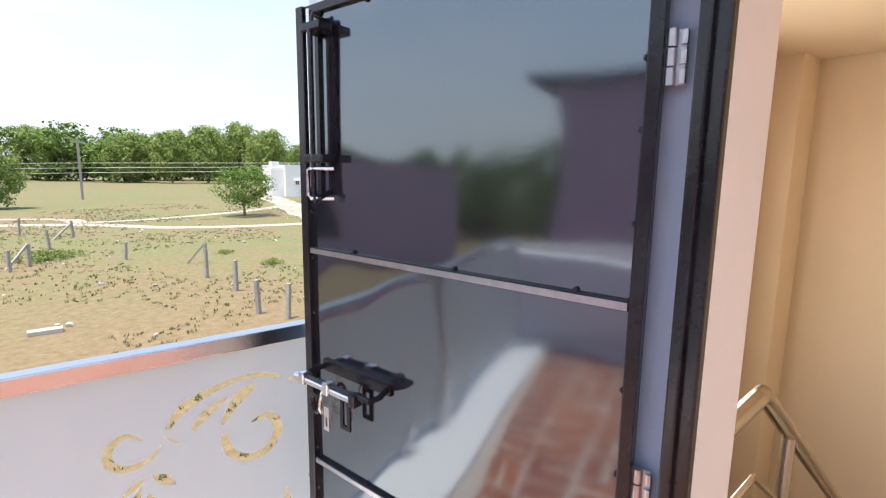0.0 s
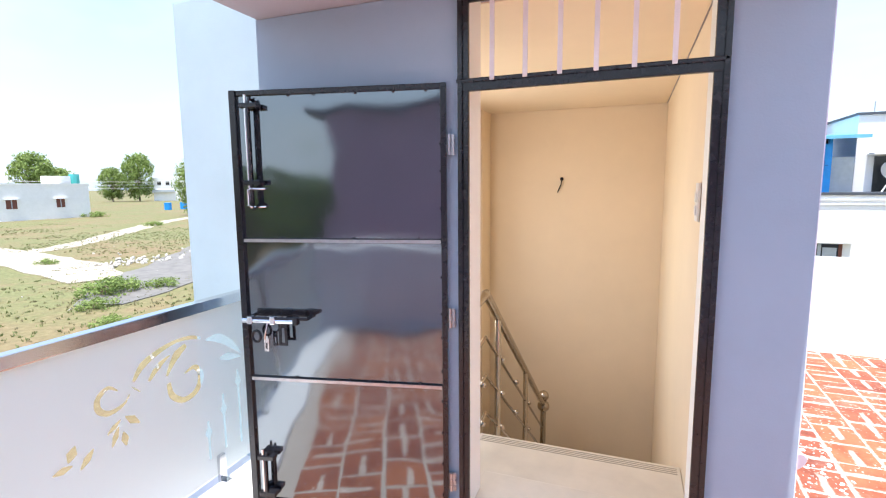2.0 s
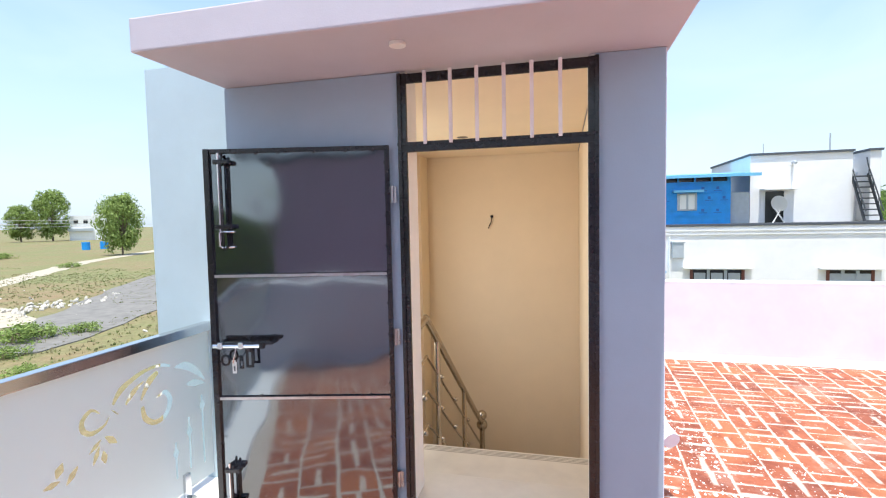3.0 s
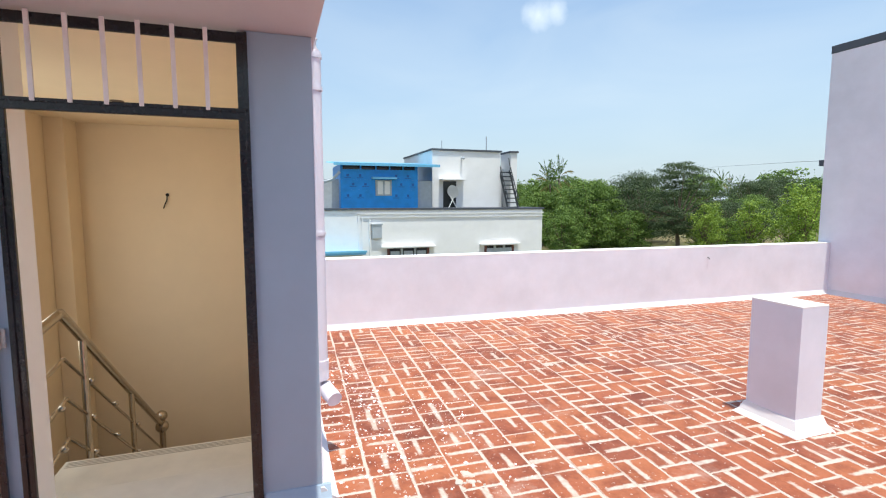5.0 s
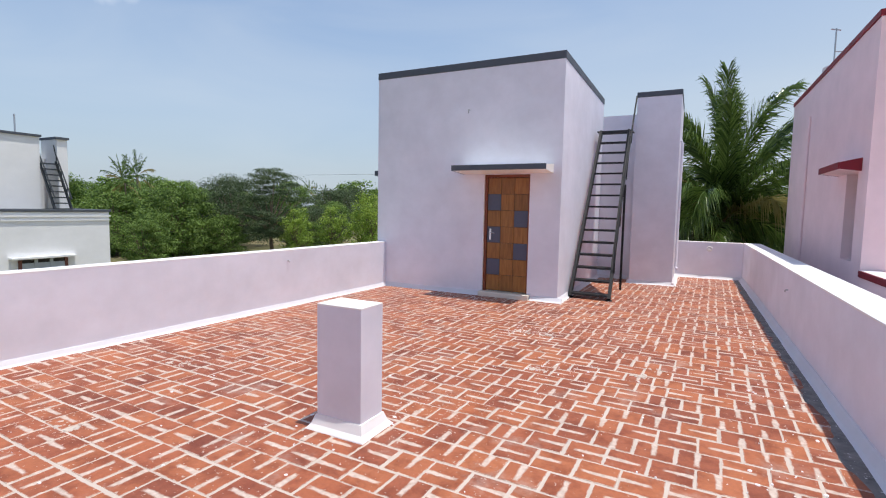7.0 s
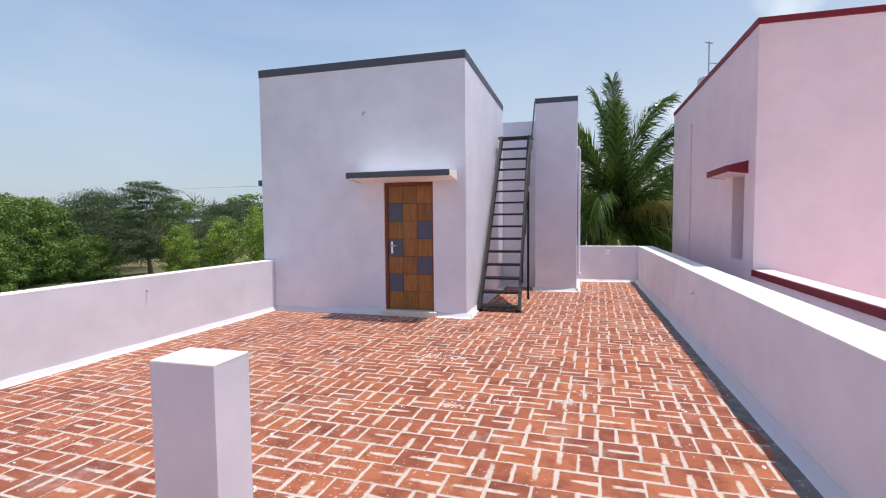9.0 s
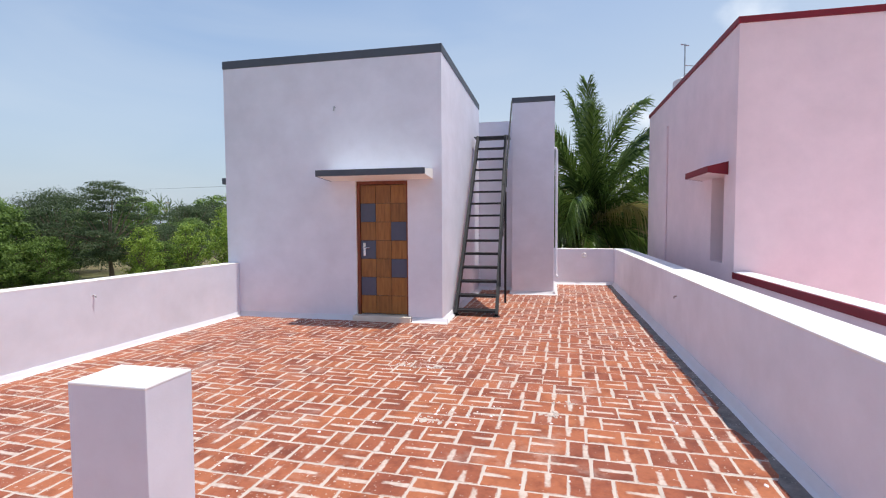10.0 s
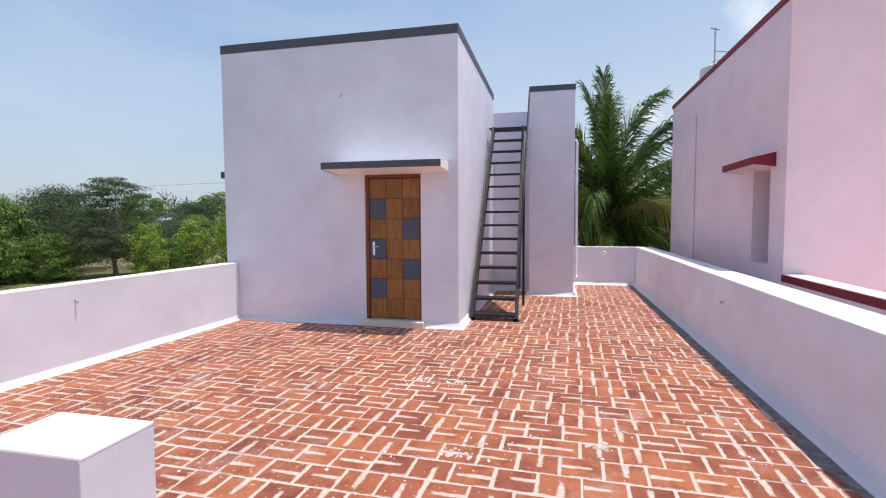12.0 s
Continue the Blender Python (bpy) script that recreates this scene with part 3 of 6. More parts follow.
for u0 in (0.655, 0.76, 0.865):
    part("sleeve", boxes((u0 - 0.012, 0.074, 0.942, u0 + 0.012, 0.102, 0.976), soft=0.004), BLACKPAINT if u0 == 0.655 else CHROME, ald, local=True)
part("ring", one(tube, [(0.858 + 0.020 * math.cos(a * 0.5236), 0.06, 0.875 + 0.026 * math.sin(a * 0.5236)) for a in range(13)], 0.006, 8), BLACKPAINT, ald, "black padlock ring", True, True)
part("hook_wire", one(tube, [(0.79, 0.085, 0.945), (0.795, 0.09, 0.915), (0.805, 0.085, 0.885), (0.815, 0.07, 0.862)], 0.004, 6), CHROME, ald, "thin bent steel hook", True, True)
for name, u0, half, z0, z1, mat in (("strap", 0.815, 0.011, 0.805, 0.875, CHROME), ("hasp", 0.735, 0.020, 0.835, 0.945, BLACKPAINT)):
    bm = bmesh.new()
    box(bm, u0 - half, 0.05, z1 - 0.03, u0 + half, 0.056, z1)
    box(bm, u0 - half, 0.05, z0, u0 - half * 0.4, 0.056, z1 - 0.03)
    box(bm, u0 + half * 0.4, 0.05, z0, u0 + half, 0.056, z1 - 0.03)
    box(bm, u0 - half * 0.4, 0.05, z0, u0 + half * 0.4, 0.056, z0 + 0.012)
    part(name, bm, mat, ald, "slotted plate", local=True)
for z in (1.703, 0.973, 0.22):
    h = part("hinge", boxes((-0.030, 0.004, z - 0.042, 0.006, 0.009, z + 0.042), soft=0.002), GALV, leaf, "unpainted steel hinge", local=True)
    bm = bmesh.new()
    for k in range(3):
        rod(bm, (-0.010, 0.013, z - 0.042 + k * 0.029), (-0.010, 0.013, z - 0.016 + k * 0.029), 0.008, 10)
        rod(bm, (-0.028, 0.011, z - 0.040 + k * 0.029), (-0.028, 0.011, z - 0.020 + k * 0.029), 0.006, 8)
    part("knuckle", bm, GALV, h, "", True, True)

spot = thing("ceiling_spot", (0.57, 0.42, SLAB), "small round lamp holder under the slab", "lamp")
part("rim", one(rod, (0.57, 0.42, SLAB - 0.012), (0.57, 0.42, SLAB + 0.002), 0.035, 16), WHITEPLASTIC, spot, "", True)

# downpipe at the stair head's corner
PX, PY = 1.45, -0.742
dp = thing("rain_pipe", (PX, PY, 0.35), "lavender painted plastic rain pipe with elbow outlet", "pipe")
part("pipe", one(tube, [(PX, -0.66, 2.45), (PX, -0.70, 2.45), (PX, PY + 0.008, 2.435), (PX, PY, 2.39), (PX, PY, 1.4), (PX, PY, 0.55)], 0.041, 16), LAVENDER, dp, "", True)
part("elbow", one(tube, [(PX, PY, 0.56), (PX, PY, 0.46), (PX - 0.004, PY - 0.008, 0.43), (PX - 0.016, PY - 0.022, 0.405), (PX - 0.04, PY - 0.04, 0.385), (PX - 0.075, PY - 0.058, 0.37), (PX - 0.10, PY - 0.068, 0.362)], 0.046, 16), LAVENDER, dp, "", True)
for z in (2.36, 2.18, 1.35, 0.57, 0.49):
    part("collar", one(rod, (PX, PY, z - 0.012), (PX, PY, z + 0.012), 0.047, 16), LAVENDER, dp, "", True)
    if z in (2.18, 1.35, 0.57):
        part("clip", boxes((PX - 0.012, -0.70, z - 0.01, PX + 0.012, PY + 0.036, z + 0.01)), LAVENDER, dp)

# ---- frosted glass railing at the terrace edge ----
RY = 1.80
gr = thing("glass_railing", (0.0, RY, 0.045), "frosted glass railing with steel top rail and clear floral motif", "railing")
part("top_rail", boxes((-2.248, RY - 0.028, 0.948, 1.06, RY + 0.028, 0.998), soft=0.005), CHROMEDULL, gr, "polished square steel rail")
part("end_cap", boxes((1.03, RY - 0.012, 0.055, 1.052, RY + 0.012, 0.947), soft=0.003), GLASSEDGE, gr, "pale glass edge strip")
part("post", boxes((-0.62, RY - 0.025, 0.046, -0.57, RY + 0.025, 0.947), soft=0.004), CHROMEDULL, gr)
part("pane", boxes((-0.56, RY + 0.001, 0.085, 1.028, RY + 0.009, 0.947)), CLEARGLASS, gr, "clear glass sheet").visible_shadow = False
part("pane", boxes((-2.24, RY + 0.001, 0.085, -0.63, RY + 0.009, 0.947)), FROST, gr, "frosted glass sheet")


def stroke(pts, widths):
    """Outline of a brush stroke along pts."""
    p = [Vector(q) for q in pts]
    fine, w = [], []
    for i in range(len(p) - 1):
        a, b, c, d = p[max(i - 1, 0)], p[i], p[i + 1], p[min(i + 2, len(p) - 1)]
        for s in range(5):
            t = s / 5
            fine.append(0.5 * (2 * b + (c - a) * t + (2 * a - 5 * b + 4 * c - d) * t * t + (3 * b - a - 3 * c + d) * t ** 3))
            f = (i + t) / (len(p) - 1) * (len(widths) - 1)
            k = min(int(f), len(widths) - 2)
            w.append(widths[k] + (widths[k + 1] - widths[k]) * (f - k))
    fine.append(p[-1]), w.append(widths[-1])
    left, right = [], []
    for i, q in enumerate(fine):
        d = (fine[min(i + 1, len(fine) - 1)] - fine[max(i - 1, 0)]).normalized()
        n = Vector((-d.y, d.x))
        left.append(q + n * w[i] / 2), right.append(q - n * w[i] / 2)
    return left + right[::-1]


motif = [
    stroke([(0.315, 0.722), (0.275, 0.75), (0.232, 0.72), (0.232, 0.675), (0.265, 0.648), (0.305, 0.648), (0.34, 0.662), (0.362, 0.69)], (0.004, 0.02, 0.026, 0.022, 0.014, 0.003)),
    stroke([(0.383, 0.735), (0.43, 0.79), (0.52, 0.828), (0.60, 0.843), (0.68, 0.838), (0.735, 0.818)], (0.012, 0.032, 0.022, 0.016, 0.018, 0.012)),
    stroke([(0.452, 0.71), (0.50, 0.758), (0.562, 0.79)], (0.012, 0.030, 0.004)),
    stroke([(0.54, 0.70), (0.568, 0.745), (0.60, 0.782), (0.65, 0.81)], (0.010, 0.026, 0.040, 0.020)),
    stroke([(0.545, 0.665), (0.56, 0.60), (0.62, 0.556), (0.69, 0.572), (0.722, 0.635), (0.692, 0.69), (0.632, 0.68)], (0.020, 0.030, 0.026, 0.028, 0.034, 0.024, 0.004)),
    stroke([(0.765, 0.80), (0.84, 0.788), (0.92, 0.735), (0.985, 0.665)], (0.006, 0.045, 0.040, 0.004)),
    stroke([(0.845, 0.68), (0.90, 0.672), (0.985, 0.645)], (0.010, 0.042, 0.004)),
]
for a, b, w in (((0.255, 0.56), (0.315, 0.60), 0.022), ((0.27, 0.50), (0.305, 0.575), 0.026), ((0.335, 0.605), (0.395, 0.55), 0.034), ((0.322, 0.545), (0.33, 0.48), 0.034),
                ((0.05, 0.505), (0.12, 0.508), 0.03), ((0.145, 0.475), (0.20, 0.535), 0.032), ((0.105, 0.525), (0.135, 0.58), 0.042), ((0.41, 0.68), (0.375, 0.715), 0.006)):
    m = (Vector(a) + Vector(b)) / 2
    motif.append(stroke([a, m, b], (0.003, w, 0.003)))
for x, z0, z1, zd in ((0.745, 0.19, 0.39, 0.33), (0.848, 0.20, 0.49, 0.41), (0.955, 0.18, 0.58, 0.52)):
    motif.append([Vector(q) for q in ((x - 0.007, z0), (x + 0.007, z0), (x + 0.007, zd - 0.03), (x + 0.022, zd), (x + 0.007, zd + 0.03), (x + 0.007, z1), (x - 0.007, z1), (x - 0.007, zd + 0.03), (x - 0.022, zd), (x - 0.007, zd - 0.03))])
cu = bpy.data.curves.new("film", "CURVE")
cu.dimensions, cu.fill_mode = "2D", "BOTH"
for loop in [[Vector(q) for q in ((-0.56, 0.085), (1.028, 0.085), (1.028, 0.947), (-0.56, 0.947))]] + motif:
    sp = cu.splines.new("POLY")
    sp.points.add(len(loop) - 1)
    for q, v in zip(sp.points, loop):
        q.co = (v.x, v.y, 0, 1)
    sp.use_cyclic_u = True
tmp = new("film_outline", cu)
film_mesh = bpy.data.meshes.new_from_object(tmp.evaluated_get(bpy.context.evaluated_depsgraph_get()))
bpy.data.objects.remove(tmp)
film_mesh.transform(Matrix.Translation((0, RY - 0.001, 0)) @ Matrix.Rotation(radians(90), 4, "X"))
film_mesh.materials.clear()
film_mesh.materials.append(FROST)
fo = new("frosted_film", film_mesh)
fo.parent = gr
fo.matrix_parent_inverse = gr.matrix_basis.inverted()
tagged(fo, "etched frosted layer with clear motif")
for x in (0.80, -0.30):
    part("clamp", boxes((x - 0.02, RY - 0.022, 0.045, x + 0.02, RY - 0.002, 0.19), (x - 0.02, RY - 0.06, 0.045, x + 0.02, RY - 0.022, 0.06), soft=0.003), CHROMEDULL, gr, "steel glass clamp")

# ---- the short pillar ----
CX0, CX1, CY0, CY1 = 0.668, 1.027, -3.945, -3.70
column = thing("roof_pillar", (0.85, -3.82, 0), "short lavender plastered pillar with limewashed foot", "pillar")
part("shaft", boxes((CX0, CY0, -0.012, CX1, CY1, 0.852), soft=0.004), LAVENDER, column)
part("cap", boxes((CX0 - 0.001, CY0 - 0.001, 0.846, CX1 + 0.001, CY1 + 0.001, 0.862), soft=0.007), LIMEWASH, column, "limewashed top")
bm = bmesh.new()
rings = []
for grow, z in ((0.062, -0.01), (0.058, 0.010), (0.030, 0.040), (0.008, 0.100)):
    rings.append([bm.verts.new(q) for q in ((CX0 - grow, CY0 - grow, z), (CX1 + grow, CY0 - grow, z), (CX1 + grow, CY1 + grow, z), (CX0 - grow, CY1 + grow, z))])
for r, q in zip(rings, rings[1:]):
    for k in range(4):
        bm.faces.new((r[k], r[(k + 1) % 4], q[(k + 1) % 4], q[k]))
bm.faces.new(rings[-1])
bm.faces.new(rings[0][::-1])
part("foot", bm, LIMEWASH, column, "flared limewashed cement foot")

# ---- roof room: door, canopy, hooks ----
door = thing("room_door", (1.66, ROOM_Y - 0.06, 0.09), "brown wooden door of square panels, some painted grey", "door")
F = 0.05
yb, yf = ROOM_Y - 0.118, ROOM_Y - 0.045
frame_ob = part("frame", boxes((DX1 - F, yb, 0.09, DX1 - 0.002, yf + 0.012, DZ - 0.002), (DX0 + 0.002, yb, 0.09, DX0 + F * 0.7, yf + 0.012, DZ - 0.002), (DX0 + F * 0.7, yb, DZ - F, DX1 - F, yf + 0.012, DZ - 0.002), soft=0.004), REDWOOD, door, "reddish brown wooden frame")
lx0, lx1, lz0, lz1 = DX0 + F * 0.7 + 0.003, DX1 - F - 0.003, 0.10, DZ - F - 0.004
leafp = part("leaf", boxes((lx0, yb, lz0, lx1, yf - 0.022, lz1)), BROWNDARK, door, "dark backing board")
cw, rh = (lx1 - lx0) / 3, (lz1 - lz0) / 7
grey = {(1, 2), (2, 0), (3, 2), (4, 0), (5, 2)}
for r in range(7):
    for c in range(3):
        x, z = lx0 + c * cw, lz1 - (r + 1) * rh
        part("square_panel", boxes((x + 0.003, yf - 0.0225, z + 0.003, x + cw - 0.003, yf - (0.008 if (r, c) in grey else 0.011), z + rh - 0.003), soft=0.003), SLATEPAINT if (r, c) in grey else DOORWOOD, leafp, "slate grey painted panel" if (r, c) in grey else "")
hd = part("handle", boxes((1.938, yf - 0.012, 0.98, 1.972, yf - 0.004, 1.18), soft=0.003), CHROME, door, "chrome lever handle on a plate")
part("lever", one(tube, [(1.955, yf - 0.006, 1.11), (1.955, yf + 0.045, 1.11), (1.94, yf + 0.05, 1.11), (1.85, yf + 0.05, 1.105)], 0.009, 10), CHROME, hd, "", True)
setting("sill_room_door", boxes((DX0 - 0.05, ROOM_Y - 0.10, -0.012, DX1 + 0.03, ROOM_Y + 0.11, 0.088), soft=0.008), STONE, "cream stone threshold of the room door", "sill")
setting("trim_room_reveal", boxes((DX1 - 0.004, yf + 0.013, 0.09, DX1 - 0.001, ROOM_Y, DZ), (DX0 + 0.001, yf + 0.013, 0.09, DX0 + 0.004, ROOM_Y, DZ)), CREAM, "cream painted reveal of the room door", "reveal")
can = thing("door_canopy", (1.66, ROOM_Y, 2.12), "thin concrete canopy with dark painted edge over the door", "canopy")
CY, KX0, KX1 = -8.66, 0.868, 2.458
bm = bmesh.new()
vs = [bm.verts.new(q) for q in ((KX0, ROOM_Y - 0.01, 2.115), (KX1, ROOM_Y - 0.01, 2.115), (KX1, CY, 2.145), (KX0, CY, 2.145), (KX0, ROOM_Y - 0.01, 2.265), (KX1, ROOM_Y - 0.01, 2.265), (KX1, CY, 2.222), (KX0, CY, 2.222))]
for f in ((3, 2, 1, 0), (4, 5, 6, 7), (0, 1, 5, 4), (1, 2, 6, 5), (2, 3, 7, 6), (3, 0, 4, 7)):
    bm.faces.new([vs[i] for i in f])
part("slab", bm, CREAM, can, "cream soffit")
part("edge_band", boxes((KX0 - 0.01, CY - 0.004, 2.142, KX1 + 0.01, CY + 0.008, 2.230), soft=0.003), DARKTRIM, can, "dark slate painted edge")
for x, side in ((KX1 - 0.002, 0.012),):
    bm = bmesh.new()
    q = [bm.verts.new(v) for v in ((x, ROOM_Y, 2.112), (x + side, ROOM_Y, 2.112), (x + side, CY - 0.005, 2.142), (x, CY - 0.005, 2.142), (x, ROOM_Y, 2.268), (x + side, ROOM_Y, 2.268), (x + side, CY - 0.005, 2.230), (x, CY - 0.005, 2.230))]
    for f in ((3, 2, 1, 0), (4, 5, 6, 7), (0, 1, 5, 4), (1, 2, 6, 5), (2, 3, 7, 6), (3, 0, 4, 7)):
        bm.faces.new([q[i] for i in f])
    part("side_band", bm, DARKTRIM, can, "dark slate painted edge")
hk = thing("wall_hook", (2.375, ROOM_Y, 3.206), "small steel lamp hook on the room wall", "hook")
part("stem", one(tube, [(2.375, ROOM_Y - 0.01, 3.22), (2.375, ROOM_Y + 0.04, 3.22), (2.375, ROOM_Y + 0.05, 3.20), (2.381, ROOM_Y + 0.04, 3.16)], 0.010, 8), GALV, hk, "", True)
sh = thing("side_canopy", (4.28, -9.5, 2.20), "dark edged window canopy on the room's flank", "canopy")
part("slab", boxes((4.25, -10.6, 2.13, 4.50, -9.36, 2.23), soft=0.006), DARKTRIM, sh)
for at, lab in (((4.155, -6.64, 0.69), "east"), ((-2.252, -8.324, 0.605), "west")):
    s = -1 if at[0] > 0 else 1
    pk = thing("parapet_hook", at, "small bent steel hook set in the parapet", "hook", "parapet hooks")
    part("peg", one(tube, [(at[0] - s * 0.02, at[1], at[2]), (at[0] + s * 0.02, at[1], at[2]), (at[0] + s * 0.03, at[1], at[2] - 0.01), (at[0] + s * 0.03, at[1], at[2] - 0.024)], 0.009, 8), GALV, pk, "", True)
ol = thing("wall_outlet", (-1.57, SOUTH, 0.68), "round white pipe outlet in the end parapet", "outlet")
part("ring", one(tube, [(-1.57 + 0.05 * math.cos(a * 0.5236), SOUTH + 0.005, 0.695 + 0.05 * math.sin(a * 0.5236)) for a in range(13)], 0.014, 8), WHITEPLASTIC, ol, "", True)
part("knob", one(ball, (-1.57, SOUTH + 0.005, 0.675), 0.025, 10), WHITEPLASTIC, ol, "", True)
tp = thing("tower_pipe", (-0.92, -12.55, 0.1), "thin grey pipe on the tower's flank", "pipe")
part("pipe", one(tube, [(-0.868, -12.55, 2.99), (-0.90, -12.55, 2.98), (-0.915, -12.55, 2.94), (-0.915, -12.55, 1.6), (-0.915, -12.55, 0.40), (-0.93, -12.53, 0.36), (-0.96, -12.50, 0.35)], 0.026, 12), LAVENDER, tp, "", True)

# ---- steel stair to the tower roof ----
st = thing("steel_stair", (0.34, -10.9, 0.0), "steep black painted steel stair with open treads", "staircase")
S0, S1, SL, SR = Vector((0, -9.80, 0.02)), Vector((0, -11.95, 3.16)), 0.665, 0.012
NARROW = 0.055
for x, d in ((SL, -NARROW), (SR, NARROW)):
    part("stringer", one(beam, Vector((x, 0, 0)) + S0, Vector((x + d, 0, 0)) + S1, 0.05, 0.10), BLACKSTEEL, st)
for k in range(15):
    f = (k + 0.35) / 14.5
    p, x0, x1 = S0.lerp(S1, f), SR + 0.016 + NARROW * f, SL - 0.026 - NARROW * f
    part("tread", boxes((x0, p.y - 0.10, p.z - 0.016, x1, p.y + 0.095, p.z + 0.006), (x0, p.y + 0.085, p.z - 0.030, x1, p.y + 0.10, p.z - 0.016), soft=0.003), BLACKSTEEL, st)
part("top_plate", boxes((SR - 0.01, -12.32, 3.155, SL + 0.027, -11.92, 3.175)), BLACKSTEEL, st)
ra, rb = S0.lerp(S1, 0.12) + Vector((SR - 0.025, 0, 0)), S1 + Vector((SR - 0.055, -0.1, 0))
part("handrail", one(tube, [ra + Vector((0, 0, 0.05)), ra + Vector((0, 0, 0.40)), ra + Vector((0, -0.04, 0.50)), ra.lerp(rb, 0.5) + Vector((0, 0, 0.68)), rb + Vector((0, 0, 0.70))], 0.016, 10), BLACKSTEEL, st, "", True)
for f in (0.38, 0.66, 0.9):
    p = S0.lerp(S1, f)
    part("baluster", one(rod, (SR - 0.02, p.y, p.z + 0.03), (SR - 0.03 - 0.02 * f, p.y, p.z + 0.60), 0.010, 8), BLACKSTEEL, st, "", True)
q = S0.lerp(S1, 0.64)
part("leg", boxes((SR - 0.03, q.y - 0.02, -0.008, SR + 0.01, q.y + 0.02, q.z), soft=0.003), BLACKSTEEL, st)
for x in (SL, SR):
    part("foot_plate", boxes((x - 0.05, -9.87, -0.008, x + 0.05, -9.73, 0.012)), BLACKSTEEL, st)

# ---- materials of the surroundings ----
def foliage(name, dark, light, shine=0.75):
    m, nt, p = material(name)
    rnd = nt.nodes.new("ShaderNodeNewGeometry").outputs["Random Per Island"]
    big = noise_tex(nt, 0.5, 3, 0.6)
    fac = maths(nt, "ADD", maths(nt, "MULTIPLY", rnd, 0.6), maths(nt, "MULTIPLY", big, 0.5))
    base = ramp(nt, fac, [(0.2, dark), (0.85, light)])
    nt.links.new(base, p.inputs["Base Color"])
    p.inputs["Roughness"].default_value = shine
    tr = nt.nodes.new("ShaderNodeBsdfTranslucent")
    nt.links.new(base, tr.inputs["Color"])
    mx = nt.nodes.new("ShaderNodeMixShader")
    mx.inputs[0].default_value = 0.25
    nt.links.new(p.outputs[0], mx.inputs[1]), nt.links.new(tr.outputs[0], mx.inputs[2])
    nt.links.new(mx.outputs[0], nt.nodes["Material Output"].inputs["Surface"])
    return m


BARK = plain("grey brown bark", (0.16, 0.12, 0.085), 0.9, 0, 0.3, 12, 60, 0.5)
LEAF_DARK = foliage("dark feathery foliage", (0.026, 0.050, 0.022), (0.105, 0.150, 0.060))
LEAF_MID = foliage("mid green foliage", (0.042, 0.092, 0.018), (0.21, 0.32, 0.060))
LEAF_BRIGHT = foliage("bright young foliage", (0.10, 0.20, 0.022), (0.36, 0.47, 0.070))
LEAF_FIELD = foliage("light green field foliage", (0.125, 0.19, 0.04), (0.28, 0.37, 0.1))
LEAF_PALM = foliage("glossy palm leaflets", (0.013, 0.038, 0.009), (0.17, 0.26, 0.055), 0.26)
PALM_DRY = foliage("yellowing palm leaflets", (0.16, 0.13, 0.03), (0.32, 0.27, 0.08), 0.4)
SHED_BLUE = plain("blue sheet metal paint", (0.016, 0.28, 0.74), 0.45, 0, 0.12, 3)
SHED_ROOF = plain("light blue roofing sheet", (0.16, 0.46, 0.70), 0.4, 0, 0.08, 3)
SHED_MARK = plain("dark blue print", (0.018, 0.12, 0.42), 0.5)
PANELGREY = plain("grey cement sheet", (0.42, 0.46, 0.50), 0.7)
WINDOW_DARK = plain("dark window glass", (0.03, 0.032, 0.035), 0.12, 0, 0.2, 3, 60, 0.0)
WINDOW_BROWN = plain("brown shutter paint", (0.15, 0.05, 0.035), 0.6)
SAND = plaster("pale sandy track", (0.37, 0.325, 0.25), 0.12, 0.3)
ASPHALT = plaster("grey broken road surface", (0.165, 0.155, 0.14), 0.2, 0.3)
RUBBLE = plain("pale rubble", (0.50, 0.47, 0.42), 0.85)
LADDERGREY = plain("dark grey ladder paint", (0.035, 0.04, 0.045), 0.5)
CONCRETE = plain("weathered fence concrete", (0.33, 0.31, 0.28), 0.85, 0, 0.15)

EARTH, nt, p = material("dry grassland earth")
a = noise_tex(nt, 0.09, 6, 0.65)
b = noise_tex(nt, 0.55, 6, 0.7)
c = noise_tex(nt, 3.5, 5, 0.7)
soil = ramp(nt, c, [(0.3, (0.15, 0.102, 0.05)), (0.7, (0.25, 0.178, 0.098))])
grass = ramp(nt, c, [(0.3, (0.092, 0.108, 0.036)), (0.7, (0.195, 0.196, 0.078))])
cover = ramp(nt, maths(nt, "ADD", maths(nt, "MULTIPLY", a, 0.55), maths(nt, "MULTIPLY", b, 0.45)), [(0.37, (0, 0, 0)), (0.55, (0.95, 0.95, 0.95))])
# bare dry soil over the plot next to the house
here = nt.nodes.new("ShaderNodeSeparateXYZ")
nt.links.new(nt.nodes.new("ShaderNodeNewGeometry").outputs["Position"], here.inputs[0])
plot_y = maths(nt, "DIVIDE", maths(nt, "SUBTRACT", 33.0, here.outputs[1]), 16.0, True)
plot_x = maths(nt, "DIVIDE", maths(nt, "SUBTRACT", 13.0, here.outputs[0]), 7.0, True)
bare = maths(nt, "MULTIPLY", maths(nt, "MULTIPLY", plot_x, plot_y), 0.8)
cover = maths(nt, "MULTIPLY", cover, maths(nt, "SUBTRACT", 1.0, bare))
nt.links.new(mix(nt, "MIX", cover, soil, grass), p.inputs["Base Color"])
p.inputs["Roughness"].default_value = 0.95
bump(nt, p, c, 0.5, 0.08)

# ---- ground and tracks ----
setting("ground", boxes((-2500, -2500, GROUND - 0.4, 2500, 2500, GROUND)), EARTH, "dry open grassland with sandy soil round the house", "ground")


